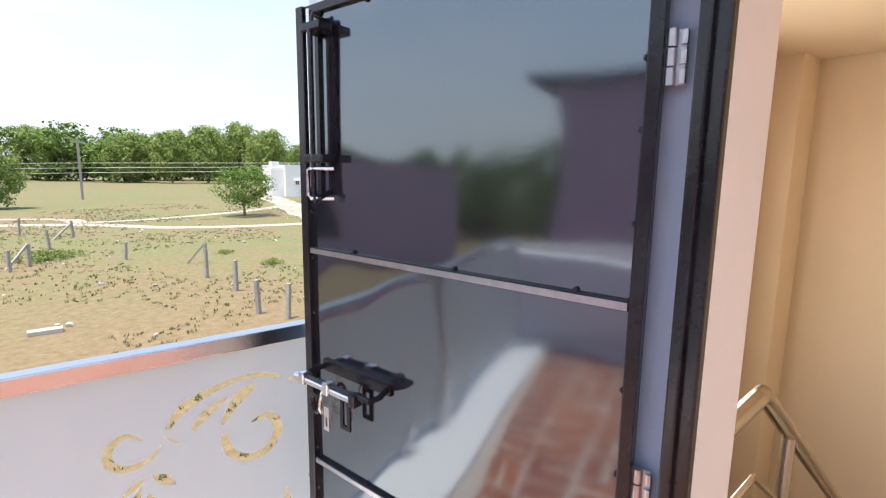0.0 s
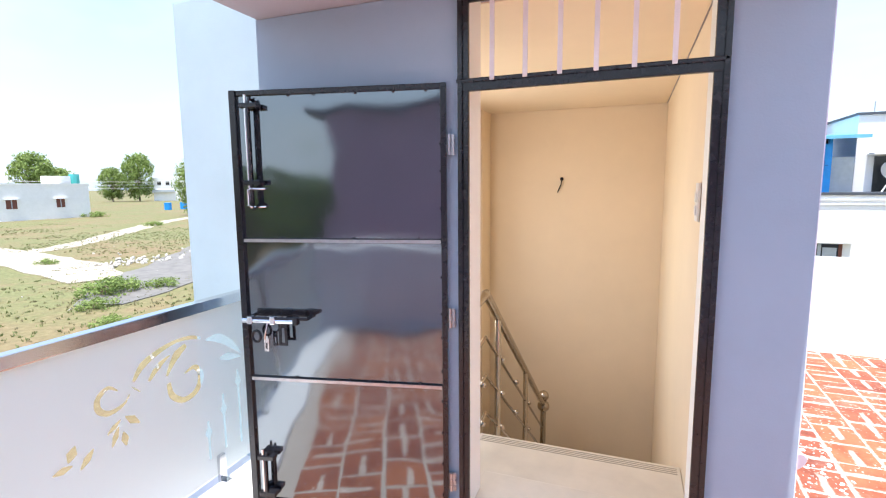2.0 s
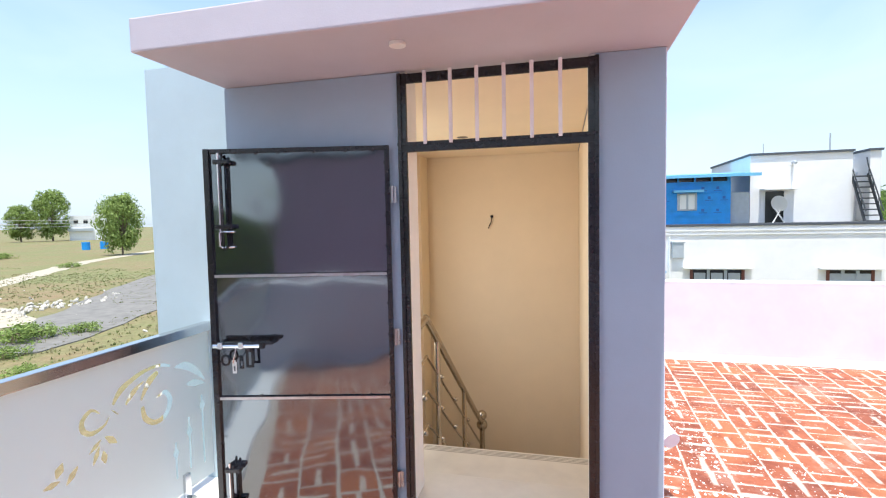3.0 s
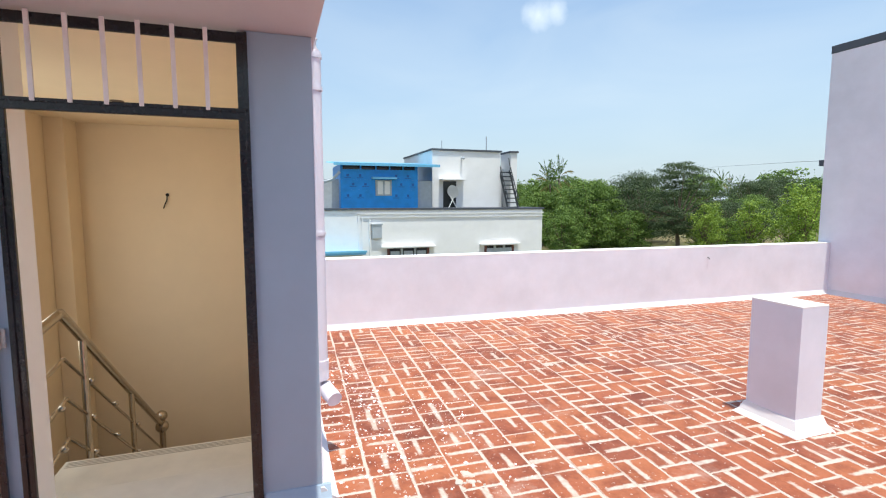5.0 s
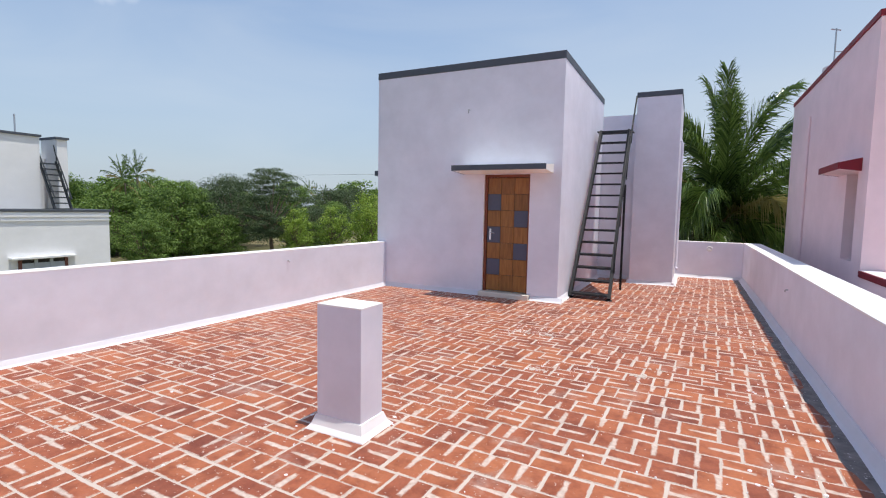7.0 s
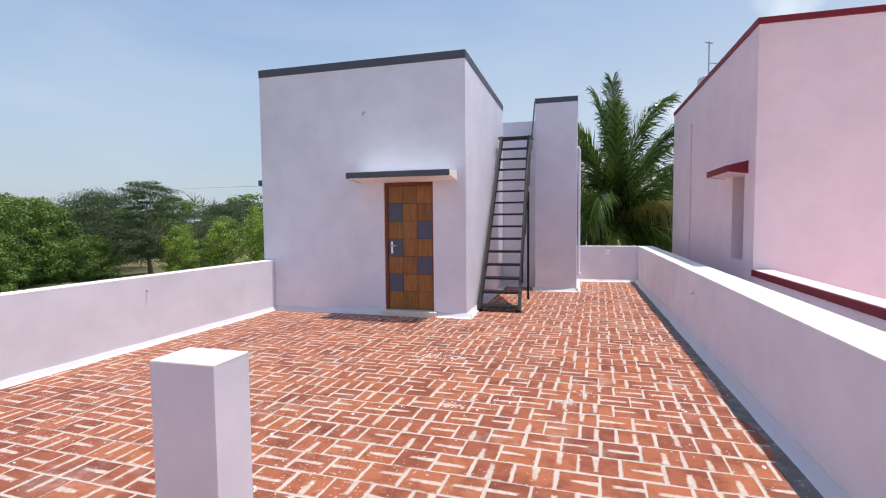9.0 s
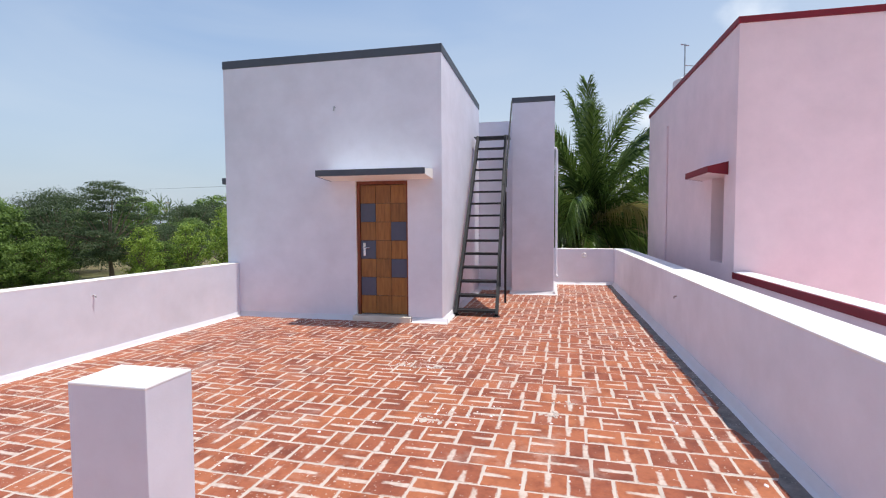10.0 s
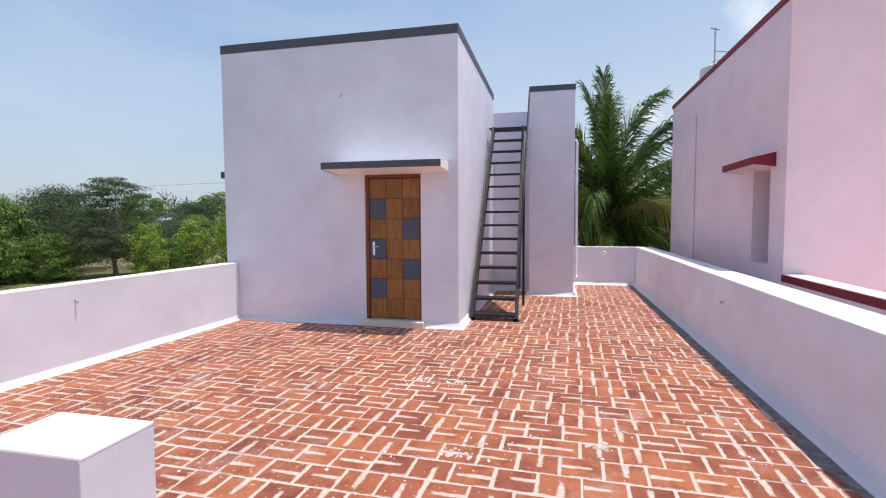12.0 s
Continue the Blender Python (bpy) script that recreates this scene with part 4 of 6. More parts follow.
def strip(pts, widths, z, seed=0):
    """A flat track along pts with an uneven rim."""
    bm = bmesh.new()
    fine, w = [], []
    p = [Vector(q) for q in pts]
    for i in range(len(p) - 1):
        a, b, c, d = p[max(i - 1, 0)], p[i], p[i + 1], p[min(i + 2, len(p) - 1)]
        for s in range(8):
            t = s / 8
            fine.append(0.5 * (2 * b + (c - a) * t + (2 * a - 5 * b + 4 * c - d) * t * t + (3 * b - a - 3 * c + d) * t ** 3))
            w.append(widths[i] + (widths[i + 1] - widths[i]) * t)
    fine.append(p[-1]), w.append(widths[-1])
    rows = []
    for i, q in enumerate(fine):
        d = (fine[min(i + 1, len(fine) - 1)] - fine[max(i - 1, 0)]).normalized()
        n = Vector((-d.y, d.x))
        l = w[i] / 2 * (1 + 0.3 * noise.noise((q.x * 0.4, q.y * 0.4, seed)))
        r = w[i] / 2 * (1 + 0.3 * noise.noise((q.x * 0.4, q.y * 0.4, seed + 7)))
        rows.append([bm.verts.new((*(q + n * l), z - 0.1)), bm.verts.new((*(q + n * l), z)), bm.verts.new((*(q - n * r), z)), bm.verts.new((*(q - n * r), z - 0.1))])
    for r, s in zip(rows, rows[1:]):
        for k in range(4):
            bm.faces.new((r[k], r[(k + 1) % 4], s[(k + 1) % 4], s[k]))
    bm.faces.new(rows[0]), bm.faces.new(rows[-1][::-1])
    return bm


setting("road_1", strip([(-60, 66), (-5, 56), (8, 47), (18, 44.5), (27, 46), (42, 57), (56, 67), (90, 84)], (2.2, 2, 1.8, 1.8, 2.2, 2.6, 2.4, 3), GROUND + 0.02, 1), SAND, "pale sandy track across the grassland", "road")
setting("road_2", strip([(-50, 72), (-4, 62), (3, 55), (16, 60), (28, 71)], (1.6, 1.6, 1.4, 1.6, 2), GROUND + 0.028, 2), SAND, "narrow sandy wheel track", "road")
setting("road_3", strip([(52, 125), (41, 109), (33, 96), (28, 73), (24, 58), (21.5, 43), (19, 32), (17, 27)], (4, 4, 4, 4, 4, 4.2, 4, 2.5), GROUND + 0.036, 3), SAND, "wide pale sandy track to the white house", "road")
setting("road_4", strip([(13, 21), (18.5, 24), (26, 29), (40, 38), (70, 52)], (2, 5.5, 5, 4, 4), GROUND + 0.046, 4), ASPHALT, "grey patch of broken road surface", "road")

# ---- neighbouring pink house ----
PXE, PKN, PKF = -3.11, -9.13, -14.93
pink = thing("pink_house", (-7, -8, GROUND), "pink plastered house with maroon painted edges", "house")
for d in ((-11, PKF, GROUND, PXE, -10.10, 3.955), (-11, -9.56, GROUND, PXE, PKN, 3.955), (-11, -10.10, GROUND, PXE, -9.56, 0.90), (-11, -10.10, 2.10, PXE, -9.56, 3.955), (-11, -10.10, 0.90, PXE - 0.30, -9.56, 2.10)):
    part("wall", boxes(d), PINK, pink)
part("coping", boxes((-11, PKF - 0.02, 3.955, PXE + 0.02, PKN + 0.02, 4.035), soft=0.006), MAROON, pink, "maroon painted coping")
part("lower_wall", boxes((-11, PKN + 0.003, GROUND, PXE, 2.1, -0.25), (PXE - 0.2, PKN + 0.003, -0.25, PXE, 2.1, 0.74)), PINK, pink)
part("ledge", boxes((PXE - 0.23, PKN + 0.004, 0.74, PXE + 0.02, 2.1, 0.822), soft=0.006), MAROON, pink, "maroon painted parapet edge")
part("ledge_top", boxes((PXE - 0.21, PKN + 0.01, 0.821, PXE + 0.005, 2.08, 0.828)), LIMEWASH, pink, "white parapet top")
CF, CN = -10.53, -9.42
bm = bmesh.new()
vs = [bm.verts.new(q) for q in ((PXE, CF, 2.10), (PXE, CN, 2.10), (-2.87, CN, 2.135), (-2.87, CF, 2.135), (PXE, CF, 2.27), (PXE, CN, 2.27), (-2.87, CN, 2.215), (-2.87, CF, 2.215))]
for f in ((3, 2, 1, 0), (4, 5, 6, 7), (0, 1, 5, 4), (1, 2, 6, 5), (2, 3, 7, 6), (3, 0, 4, 7)):
    bm.faces.new([vs[i] for i in f])
can_p = part("window_canopy", bm, PINK, pink)
part("canopy_edge", boxes((-2.872, CF - 0.012, 2.132, -2.855, CN + 0.012, 2.220)), MAROON, can_p, "maroon canopy edge")
for y in (CF - 0.012, CN):
    bm = bmesh.new()
    q = [bm.verts.new(v) for v in ((PXE, y, 2.097), (PXE, y + 0.012, 2.097), (-2.873, y + 0.012, 2.132), (-2.873, y, 2.132), (PXE, y, 2.275), (PXE, y + 0.012, 2.275), (-2.873, y + 0.012, 2.220), (-2.873, y, 2.220))]
    for f in ((3, 2, 1, 0), (4, 5, 6, 7), (0, 1, 5, 4), (1, 2, 6, 5), (2, 3, 7, 6), (3, 0, 4, 7)):
        bm.faces.new([q[i] for i in f])
    part("canopy_side", bm, MAROON, can_p, "maroon canopy edge")
part("window", boxes((PXE - 0.29, -10.09, 0.91, PXE - 0.27, -9.57, 2.09)), WINDOW_DARK, pink)
part("conduit", one(rod, (PXE + 0.02, -12.95, 0.3), (PXE + 0.02, -12.95, 3.40), 0.018, 8), PINK, pink, "", True)
# darker than the pink walls: the block's shaded side is in its colour
part("upper_block", boxes((-8, -3.6, -0.25, -4.3, 2.0, 2.62)), MAUVE, pink, "upper block, its shaded side put in as mauve")
part("upper_slab", boxes((-8.1, -3.7, 2.62, -4.2, 2.35, 2.76), soft=0.01), DARKTRIM, pink, "dark edged roof slab")
tank = thing("roof_tank", (-3.82, -13.95, 4.035), "white plastic water tank on the pink roof", "water tank")
bm = bmesh.new()
rod(bm, (-3.82, -13.95, 4.035), (-3.82, -13.95, 4.53), 0.42, 24)
rod(bm, (-3.82, -13.95, 4.53), (-3.82, -13.95, 4.63), 0.42, 24, 0.2)
rod(bm, (-3.82, -13.95, 4.63), (-3.82, -13.95, 4.68), 0.2, 20)
part("body", bm, WHITEPLASTIC, tank, "", True)
ant = thing("roof_antenna", (-3.40, -13.0, 4.035), "thin steel antenna mast with short arms", "antenna")
part("mast", one(rod, (-3.40, -13.0, 4.03), (-3.40, -13.0, 5.02), 0.014, 8), GALV, ant, "", True)
part("arm", one(rod, (-3.47, -13.0, 4.98), (-3.32, -13.0, 5.02), 0.012, 6), GALV, ant, "", True)
part("arm", one(rod, (-3.40, -13.0, 4.60), (-3.72, -13.0, 4.55), 0.009, 6), GALV, ant, "", True)

mv = thing("mauve_house", (-19, 16, GROUND), "low mauve plastered house beyond the pink one", "house")
mv.matrix_basis = pose(-22, 12.0, GROUND, 0, 0, 45)
part("wall", boxes((0, 0, 0, 16, 7, 5.4)), MAUVE, mv, local=True)
part("window", boxes((6.2, -0.06, 1.6, 8.6, 0.02, 3.6)), WINDOW_DARK, mv, local=True)
part("coping", boxes((-0.1, -0.1, 5.4, 16.1, 7.1, 5.55)), DARKTRIM, mv, local=True)

# ---- white house to the east, with its blue roof shed ----
HX = 19.0
wh = thing("white_house", (HX + 5, -5, GROUND), "white plastered house with flat roof and roof rooms", "house")
part("wall", boxes((HX, -12.76, GROUND, HX + 9, 6, 1.34)), WHITEWALL, wh)
part("parapet_band", boxes((HX - 0.06, -12.82, 1.34, HX + 9.05, 6.05, 1.43), soft=0.01), DARKTRIM, wh, "dark painted parapet edge")
part("cornice", boxes((HX - 0.05, -12.8, 1.16, HX, -3.9, 1.22)), WHITEWALL, wh)
part("cornice", boxes((HX - 0.04, -12.79, 1.02, HX, -3.9, 1.06)), WHITEWALL, wh)
part("downpipe", boxes((HX - 0.05, -4.0, -3.0, HX, -3.93, 1.2)), WHITEWALL, wh)
part("downpipe", boxes((HX - 0.05, -4.15, -3.0, HX, -4.09, 1.05)), WHITEWALL, wh)
part("downpipe", one(rod, (HX - 0.05, -4.42, -3.0), (HX - 0.05, -4.42, 0.95), 0.04, 8), WHITEWALL, wh)
part("meter_box", boxes((HX - 0.12, -4.92, 0.16, HX, -4.52, 0.76), (HX - 0.14, -4.97, 0.72, HX, -4.48, 0.78)), PANELGREY, wh)
for y0, y1 in ((-7.02, -5.22), (-11.2, -9.8)):
    w = part("window", boxes((HX - 0.012, y0, -1.25, HX + 0.004, y1, -0.30)), WINDOW_DARK, wh)
    part("canopy", boxes((HX - 0.22, y0 - 0.3, -0.26, HX, y1 + 0.3, -0.20)), WHITEWALL, w)
    n = 3
    for k in range(n + 1):
        y = y0 + (y1 - y0) * k / n
        part("mullion", boxes((HX - 0.05, y - 0.05, -1.25, HX - 0.012, y + 0.05, -0.30)), WINDOW_BROWN if k in (0, n) else PANELGREY, w)
    for k in range(n):
        y = y0 + (y1 - y0) * (k + 0.5) / n
        part("sash", boxes((HX - 0.03, y - 0.2, -1.2, HX - 0.013, y + 0.2, -0.42)), PANELGREY, w)
part("blue_awning", boxes((HX - 0.9, -4.1, -0.42, HX - 0.01, 3, -0.34), (HX - 0.92, -4.15, -0.34, HX - 0.85, 3, -0.26)), SHED_ROOF, wh, "light blue awning sheet")
part("roof_room", boxes((HX + 0.9, -10.95, 1.3, HX + 6, -7.52, 4.0), (HX + 0.9, -11.85, 1.3, HX + 2, -11.5, 4.0), (HX + 1.7, -11.6, 1.3, HX + 2, -10.9, 3.3)), WHITEWALL, wh)
part("room_coping", boxes((HX + 0.84, -11.0, 4.0, HX + 6.05, -7.47, 4.08), (HX + 0.84, -11.9, 4.0, HX + 2.05, -11.45, 4.08)), DARKTRIM, wh)
rd = part("roof_door", boxes((HX + 0.87, -8.68, 1.3, HX + 0.905, -8.05, 2.62)), WINDOW_DARK, wh, "dark roof door")
part("door_canopy", boxes((HX + 0.4, -9.05, 2.66, HX + 0.9, -7.85, 2.72)), WHITEWALL, rd)
part("wall_lamp", one(tube, [(HX + 0.9, -8.95, 3.66), (HX + 0.75, -8.95, 3.70), (HX + 0.65, -8.99, 3.64)], 0.05, 8), PANELGREY, wh)
part("screen", boxes((HX + 0.3, -7.3, 1.43, HX + 0.36, -6.6, 2.6)), PANELGREY, wh, "grey sheet screen")
part("screen", boxes((HX + 0.3, -3.2, 1.43, HX + 0.36, 3.5, 2.62)), PANELGREY, wh, "grey sheet screen")
part("tank", boxes((HX + 2.5, -10.3, 4.08, HX + 3.6, -9.2, 4.24), soft=0.04), WHITEPLASTIC, wh, "white roof tank")
part("mast", one(rod, (HX + 2, -10.7, 4.0), (HX + 2, -10.7, 4.85), 0.03, 6), PANELGREY, wh)
part("mast", one(rod, (HX + 3, -8.7, 3.9), (HX + 3, -8.7, 4.7), 0.02, 6), PANELGREY, wh)
shed = thing("blue_shed", (HX + 1.5, -4.85, 1.34), "bright blue sheet metal roof shed with pale blue roof", "shed")
part("wall", boxes((HX + 0.1, -6.6, 1.36, HX + 3, -3.25, 3.03)), SHED_BLUE, shed)
for y in (-6.6, -3.35):
    part("gable", boxes((HX + 0.12, y, 3.03, HX + 2.9, y + 0.1, 3.25)), SHED_BLUE, shed)
part("vent", boxes((HX + 0.25, -6.5, 3.03, HX + 0.3, -3.35, 3.2)), WINDOW_DARK, shed, "dark open vent strip")
for y in (-5.95, -5.35, -4.75, -4.1):
    part("vent_post", boxes((HX + 0.1, y - 0.03, 3.03, HX + 0.16, y + 0.03, 3.25)), SHED_BLUE, shed)
for z in (1.75, 2.2, 2.62):
    part("wall_rib", boxes((HX + 0.075, -6.6, z - 0.02, HX + 0.1, -3.25, z + 0.02)), SHED_BLUE, shed)
for k in range(6):
    for z in (1.95, 2.42, 2.78):
        y, h = -3.55 - 0.52 * k - (0.22 if z == 2.42 else 0.0), 0.05
        if not (-5.6 < y < -4.55):
            part("printed_mark", boxes((HX + 0.09, y - 0.05, z - h, HX + 0.098, y + 0.05, z + h), (HX + 0.09, y - 0.14, z - h - 0.06, HX + 0.098, y + 0.14, z - h - 0.035)), SHED_MARK, shed, "dark print on the sheet")
bm = bmesh.new()
ridge = [[bm.verts.new((x, -7.5 + k * 0.095, z + (0.05 if k % 2 else 0.0))) for k in range(49)] for x, z in ((HX - 0.3, 3.22), (HX + 3.2, 3.52))]
for k in range(48):
    bm.faces.new((ridge[0][k], ridge[0][k + 1], ridge[1][k + 1], ridge[1][k]))
part("roof", bm, SHED_ROOF, shed, "corrugated pale blue roof sheet")
part("fascia", boxes((HX - 0.31, -7.5, 3.16, HX - 0.29, -2.94, 3.27)), SHED_ROOF, shed, "pale blue roof edge")
ws = part("window", boxes((HX + 0.06, -5.42, 1.95, HX + 0.1, -4.72, 2.6)), PANELGREY, shed)
for y in (-5.22, -4.92):
    part("pane", boxes((HX + 0.04, y - 0.11, 2.0, HX + 0.06, y + 0.11, 2.55)), WHITEPLASTIC, ws)
part("window_hood", boxes((HX - 0.2, -5.6, 2.64, HX + 0.1, -4.55, 2.72)), SHED_ROOF, ws)
part("pipe", one(tube, [(HX - 0.1, -3.2, 2.9), (HX - 0.1, -2.9, 2.6), (HX - 0.1, -2.6, 2.5), (HX - 0.1, -2.3, 2.5)], 0.06, 8), PANELGREY, shed)
dish = thing("satellite_dish", (HX + 0.5, -8.4, 1.36), "white satellite dish on a stand beside the roof door", "dish")
bm = bmesh.new()
bmesh.ops.create_cone(bm, cap_ends=True, segments=20, radius1=0.30, radius2=0.21, depth=0.06, matrix=Matrix.Translation((HX + 0.5, -8.4, 2.15)) @ Euler((radians(50), radians(72), 0)).to_matrix().to_4x4())
part("reflector", bm, WHITEPLASTIC, dish, "", True)
for a, b in (((HX + 0.5, -8.62, 1.35), (HX + 0.5, -8.25, 1.95)), ((HX + 0.5, -8.15, 1.35), (HX + 0.5, -8.45, 1.95))):
    part("stand_leg", one(rod, a, b, 0.025, 6), WHITEPLASTIC, dish)
place = Matrix.Translation((0, 0.15, -0.20)) @ Matrix.Diagonal((1, 0.983, 1, 1))
for ob in (wh, shed, dish):
    ob.matrix_basis = place @ ob.matrix_basis
ls = thing("roof_ladder", (HX + 0.6, -10.9, 1.14), "dark grey steel ladder stair to the white roof room", "ladder")
la, lb = Vector((HX + 0.1, 0, 1.14)), Vector((HX + 1.0, 0, 2.98))
for y0, y1 in ((-10.66, -10.62), (-11.19, -11.15)):
    part("stringer", one(beam, la + Vector((0, y0, 0)), lb + Vector((0, y1, 0)), 0.05, 0.09), LADDERGREY, ls)
    part("handrail", one(tube, [la + Vector((0, y0, 0.45)), lb + Vector((0, y1, 0.30)), lb + Vector((0.1, y1, 0.60))], 0.024, 6), LADDERGREY, ls)
    for f in (0.3, 0.65, 0.95):
        p = la.lerp(lb, f)
        part("baluster", one(rod, (p.x, y0 + (y1 - y0) * f, p.z), (p.x, y0 + (y1 - y0) * f, p.z + 0.45 - 0.15 * f), 0.018, 6), LADDERGREY, ls)
for k in range(9):
    p = la.lerp(lb, (k + 0.5) / 9)
    part("rung", boxes((p.x - 0.1, -11.17, p.z - 0.022, p.x + 0.1, -10.64, p.z + 0.022)), LADDERGREY, ls)
cable = thing("overhead_cable", (30, -36, 4), "thin overhead cable behind the roof room", "cable")
part("line", one(tube, [(5.2, -15.5, 2.55), (16.12, -25.2, 3.46), (28.71, -36.9, 4.42), (51.68, -56.53, 6.05), (80, -82, 8.4)], 0.016, 5), PANELGREY, cable)

# ---- white house and buildings across the field ----
fh = thing("field_house", (48, 98, GROUND), "long white house with small brown windows", "house")
fh.matrix_basis = pose(35.2, 92.6, GROUND, 0, 0, -1.6)
L = 25.2
part("wall", boxes((0, 0, 0, L, 14, 5.8)), WHITEWALL, fh, local=True)
part("parapet", boxes((-0.1, -0.1, 5.8, L + 0.1, 14, 6.02)), WHITEWALL, fh, local=True)
for x, w, h, z in ((7.6, 1.4, 1.45, 1.95), (12.4, 1.5, 1.45, 1.95), (19.7, 1.3, 1.45, 1.95), (4.2, 1.0, 0.75, 4.0), (1.9, 0.7, 0.7, 2.3)):
    wn_ = part("window", boxes((x, -0.05, z, x + w, 0.02, z + h)), WINDOW_BROWN, fh, local=True)
    part("bar", boxes((x + w / 2 - 0.06, -0.09, z, x + w / 2 + 0.06, -0.05, z + h)), PANELGREY, wn_, local=True)
    part("hood", boxes((x - 0.3, -0.4, z + h, x + w + 0.3, 0, z + h + 0.12)), WHITEWALL, wn_, local=True)
part("annex", boxes((-2.4, 1, 0, -0.02, 6, 5.4), (-2.1, 1.2, 5.4, -0.8, 3, 6.6)), WHITEWALL, fh, "narrow white annex", local=True)
tk = thing("turquoise_tank", (58, 101, GROUND + 6.0), "turquoise water tank on the white roof", "water tank")
part("body", one(rod, (63.9, 101, GROUND + 5.7), (63.9, 101, GROUND + 7.9), 0.85, 16), plain("turquoise plastic", (0.10, 0.52, 0.50), 0.5), tk, "", True)
part("base", boxes((59.2, 100, GROUND + 5.7, 62.6, 103, GROUND + 7.5)), WHITEWALL, tk)
ff = thing("far_white_house", (128, 158, GROUND), "white two storey house behind the trees", "house")
ff.matrix_basis = pose(148, 184, GROUND, 0, 0, -40) @ Matrix.Diagonal((0.76, 0.76, 0.76, 1))
part("wall", boxes((0, 0, 0, 16, 8, 4.6), (0, 0, 6.0, 10, 8, 12.5), (10.02, 0.5, 4.6, 16, 8, 13.5)), WHITEWALL, ff, local=True)
part("balcony_slab", boxes((-0.6, -1.2, 4.6, 10, 8, 6.0)), PANELGREY, ff, local=True)
for x, z in ((2, 8.5), (6, 8.5), (12, 8)):
    part("window", boxes((x, -0.06, z, x + 1.8, 0.02, z + 2)), WINDOW_DARK, ff, local=True)
for x, y in ((85.5, 102.5), (89.5, 102.0)):
    tb = thing("blue_drum", (x, y, GROUND), "blue plastic storage drum in the field", "drum", "blue drums")
    part("body", one(rod, (x, y, GROUND), (x, y, GROUND + 1.7), 0.8, 14), SHED_BLUE, tb, "", True)

# ---- fence posts, pole, wires, rubble ----
rng = random.Random(3)
posts = ((-1.69, 30.7), (-1.0, 32.2), (1.15, 44.0), (3.03, 31.6), (6.36, 28.3), (5.46, 24.3), (5.8, 20.9), (5.48, 17.1), (6.05, 15.9), (-1.94, 47.5), (-0.2, 38.0))
for x, y in posts:
    h = rng.uniform(0.95, 1.35)
    lean = rng.uniform(-0.09, 0.09)
    fp = thing("fence_post", (x, y, GROUND), "weathered grey concrete fence post in dry grass", "post", "field fence posts")
    part("shaft", one(beam, (x, y, GROUND - 0.1), (x + lean, y + lean * 0.5, GROUND + h), 0.13, 0.13), CONCRETE, fp)
for (x, y), (dx, dy) in (((6.36, 28.3), (-0.9, 0.3)), ((-1.0, 32.2), (-0.9, -0.8)), ((1.15, 44.0), (-1.2, -1.0))):
    br = thing("fence_strut", (x + dx, y + dy, GROUND), "leaning concrete strut of a fence post", "post", "fence struts")
    part("shaft", one(beam, (x + dx, y + dy, GROUND - 0.05), (x, y, GROUND + 1.1), 0.1, 0.1), CONCRETE, br)
pole = thing("utility_pole", (3.9, 95, GROUND), "grey concrete utility pole across the field", "pole")
part("shaft", one(beam, (3.9, 95, GROUND), (3.9, 95, GROUND + 9.5), 0.34, 0.30), CONCRETE, pole)
part("crossarm", boxes((3.0, 94.9, GROUND + 8.7, 4.8, 95.1, GROUND + 8.9)), CONCRETE, pole)
for k in range(3):
    wl = thing("power_line", (3.9, 95, 3), "thin pale overhead power line", "cable", "field power lines")
    z = 2.15 - k * 0.75
    part("line", one(tube, [(-70, 95, z - 2.0), (-30, 95, z - 1.0), (3.9, 95, z + 0.1), (40, 95 - k, z + 0.9), (90, 120, z + 1.2), (160, 150, z + 1.6)], 0.045, 5), RUBBLE, wl)
bm = bmesh.new()


def litter(bm, x, y, r):
    m = Matrix.Translation((x, y, GROUND + r * 0.25)) @ Euler((rng.uniform(0, 3), rng.uniform(0, 3), rng.uniform(0, 3))).to_matrix().to_4x4() @ Matrix.Diagonal((1, rng.uniform(0.5, 1), rng.uniform(0.3, 0.6), 1))
    bmesh.ops.create_icosphere(bm, subdivisions=1, radius=r, matrix=m)


for _ in range(150):
    litter(bm, rng.uniform(-8, 30), rng.uniform(9, 70), rng.uniform(0.05, 0.16))
for _ in range(70):
    litter(bm, rng.gauss(9.5, 2.2), rng.gauss(12.5, 1.5), rng.uniform(0.05, 0.15))
for _ in range(70):
    litter(bm, rng.gauss(22, 2.2), rng.gauss(31, 1.0), rng.uniform(0.1, 0.25))
tagged(finish("rubble", bm, RUBBLE), "pale stones and rubble strewn over the grass", "rubble", "", "stuff")
slabt = thing("fallen_slab", (-0.38, 18.7, GROUND), "pale broken concrete slab lying in the grass", "slab")
part("body", boxes((-0.75, 18.5, GROUND, 0.1, 18.8, GROUND + 0.14), soft=0.02), RUBBLE, slabt)


# ---- grass, bushes, trees ----
def cards(centres, sizes, rs, out, long=1.0):
    """Small leaf quads at the centres, facing roughly the way out of their clump."""
    n = len(centres)
    nrm = rs.normal(size=(n, 3)) * 0.45 + out
    nrm[:, 2] += 0.35
    nrm /= np.linalg.norm(nrm, axis=1)[:, None]
    t = np.cross(nrm, rs.normal(size=(n, 3)))
    t /= np.linalg.norm(t, axis=1)[:, None]
    b = np.cross(nrm, t)
    s = sizes[:, None]
    quad = np.stack([centres - t * s * long, centres - b * s * 0.5, centres + t * s * long, centres + b * s * 0.5], axis=1)
    return quad.reshape(-1, 3)


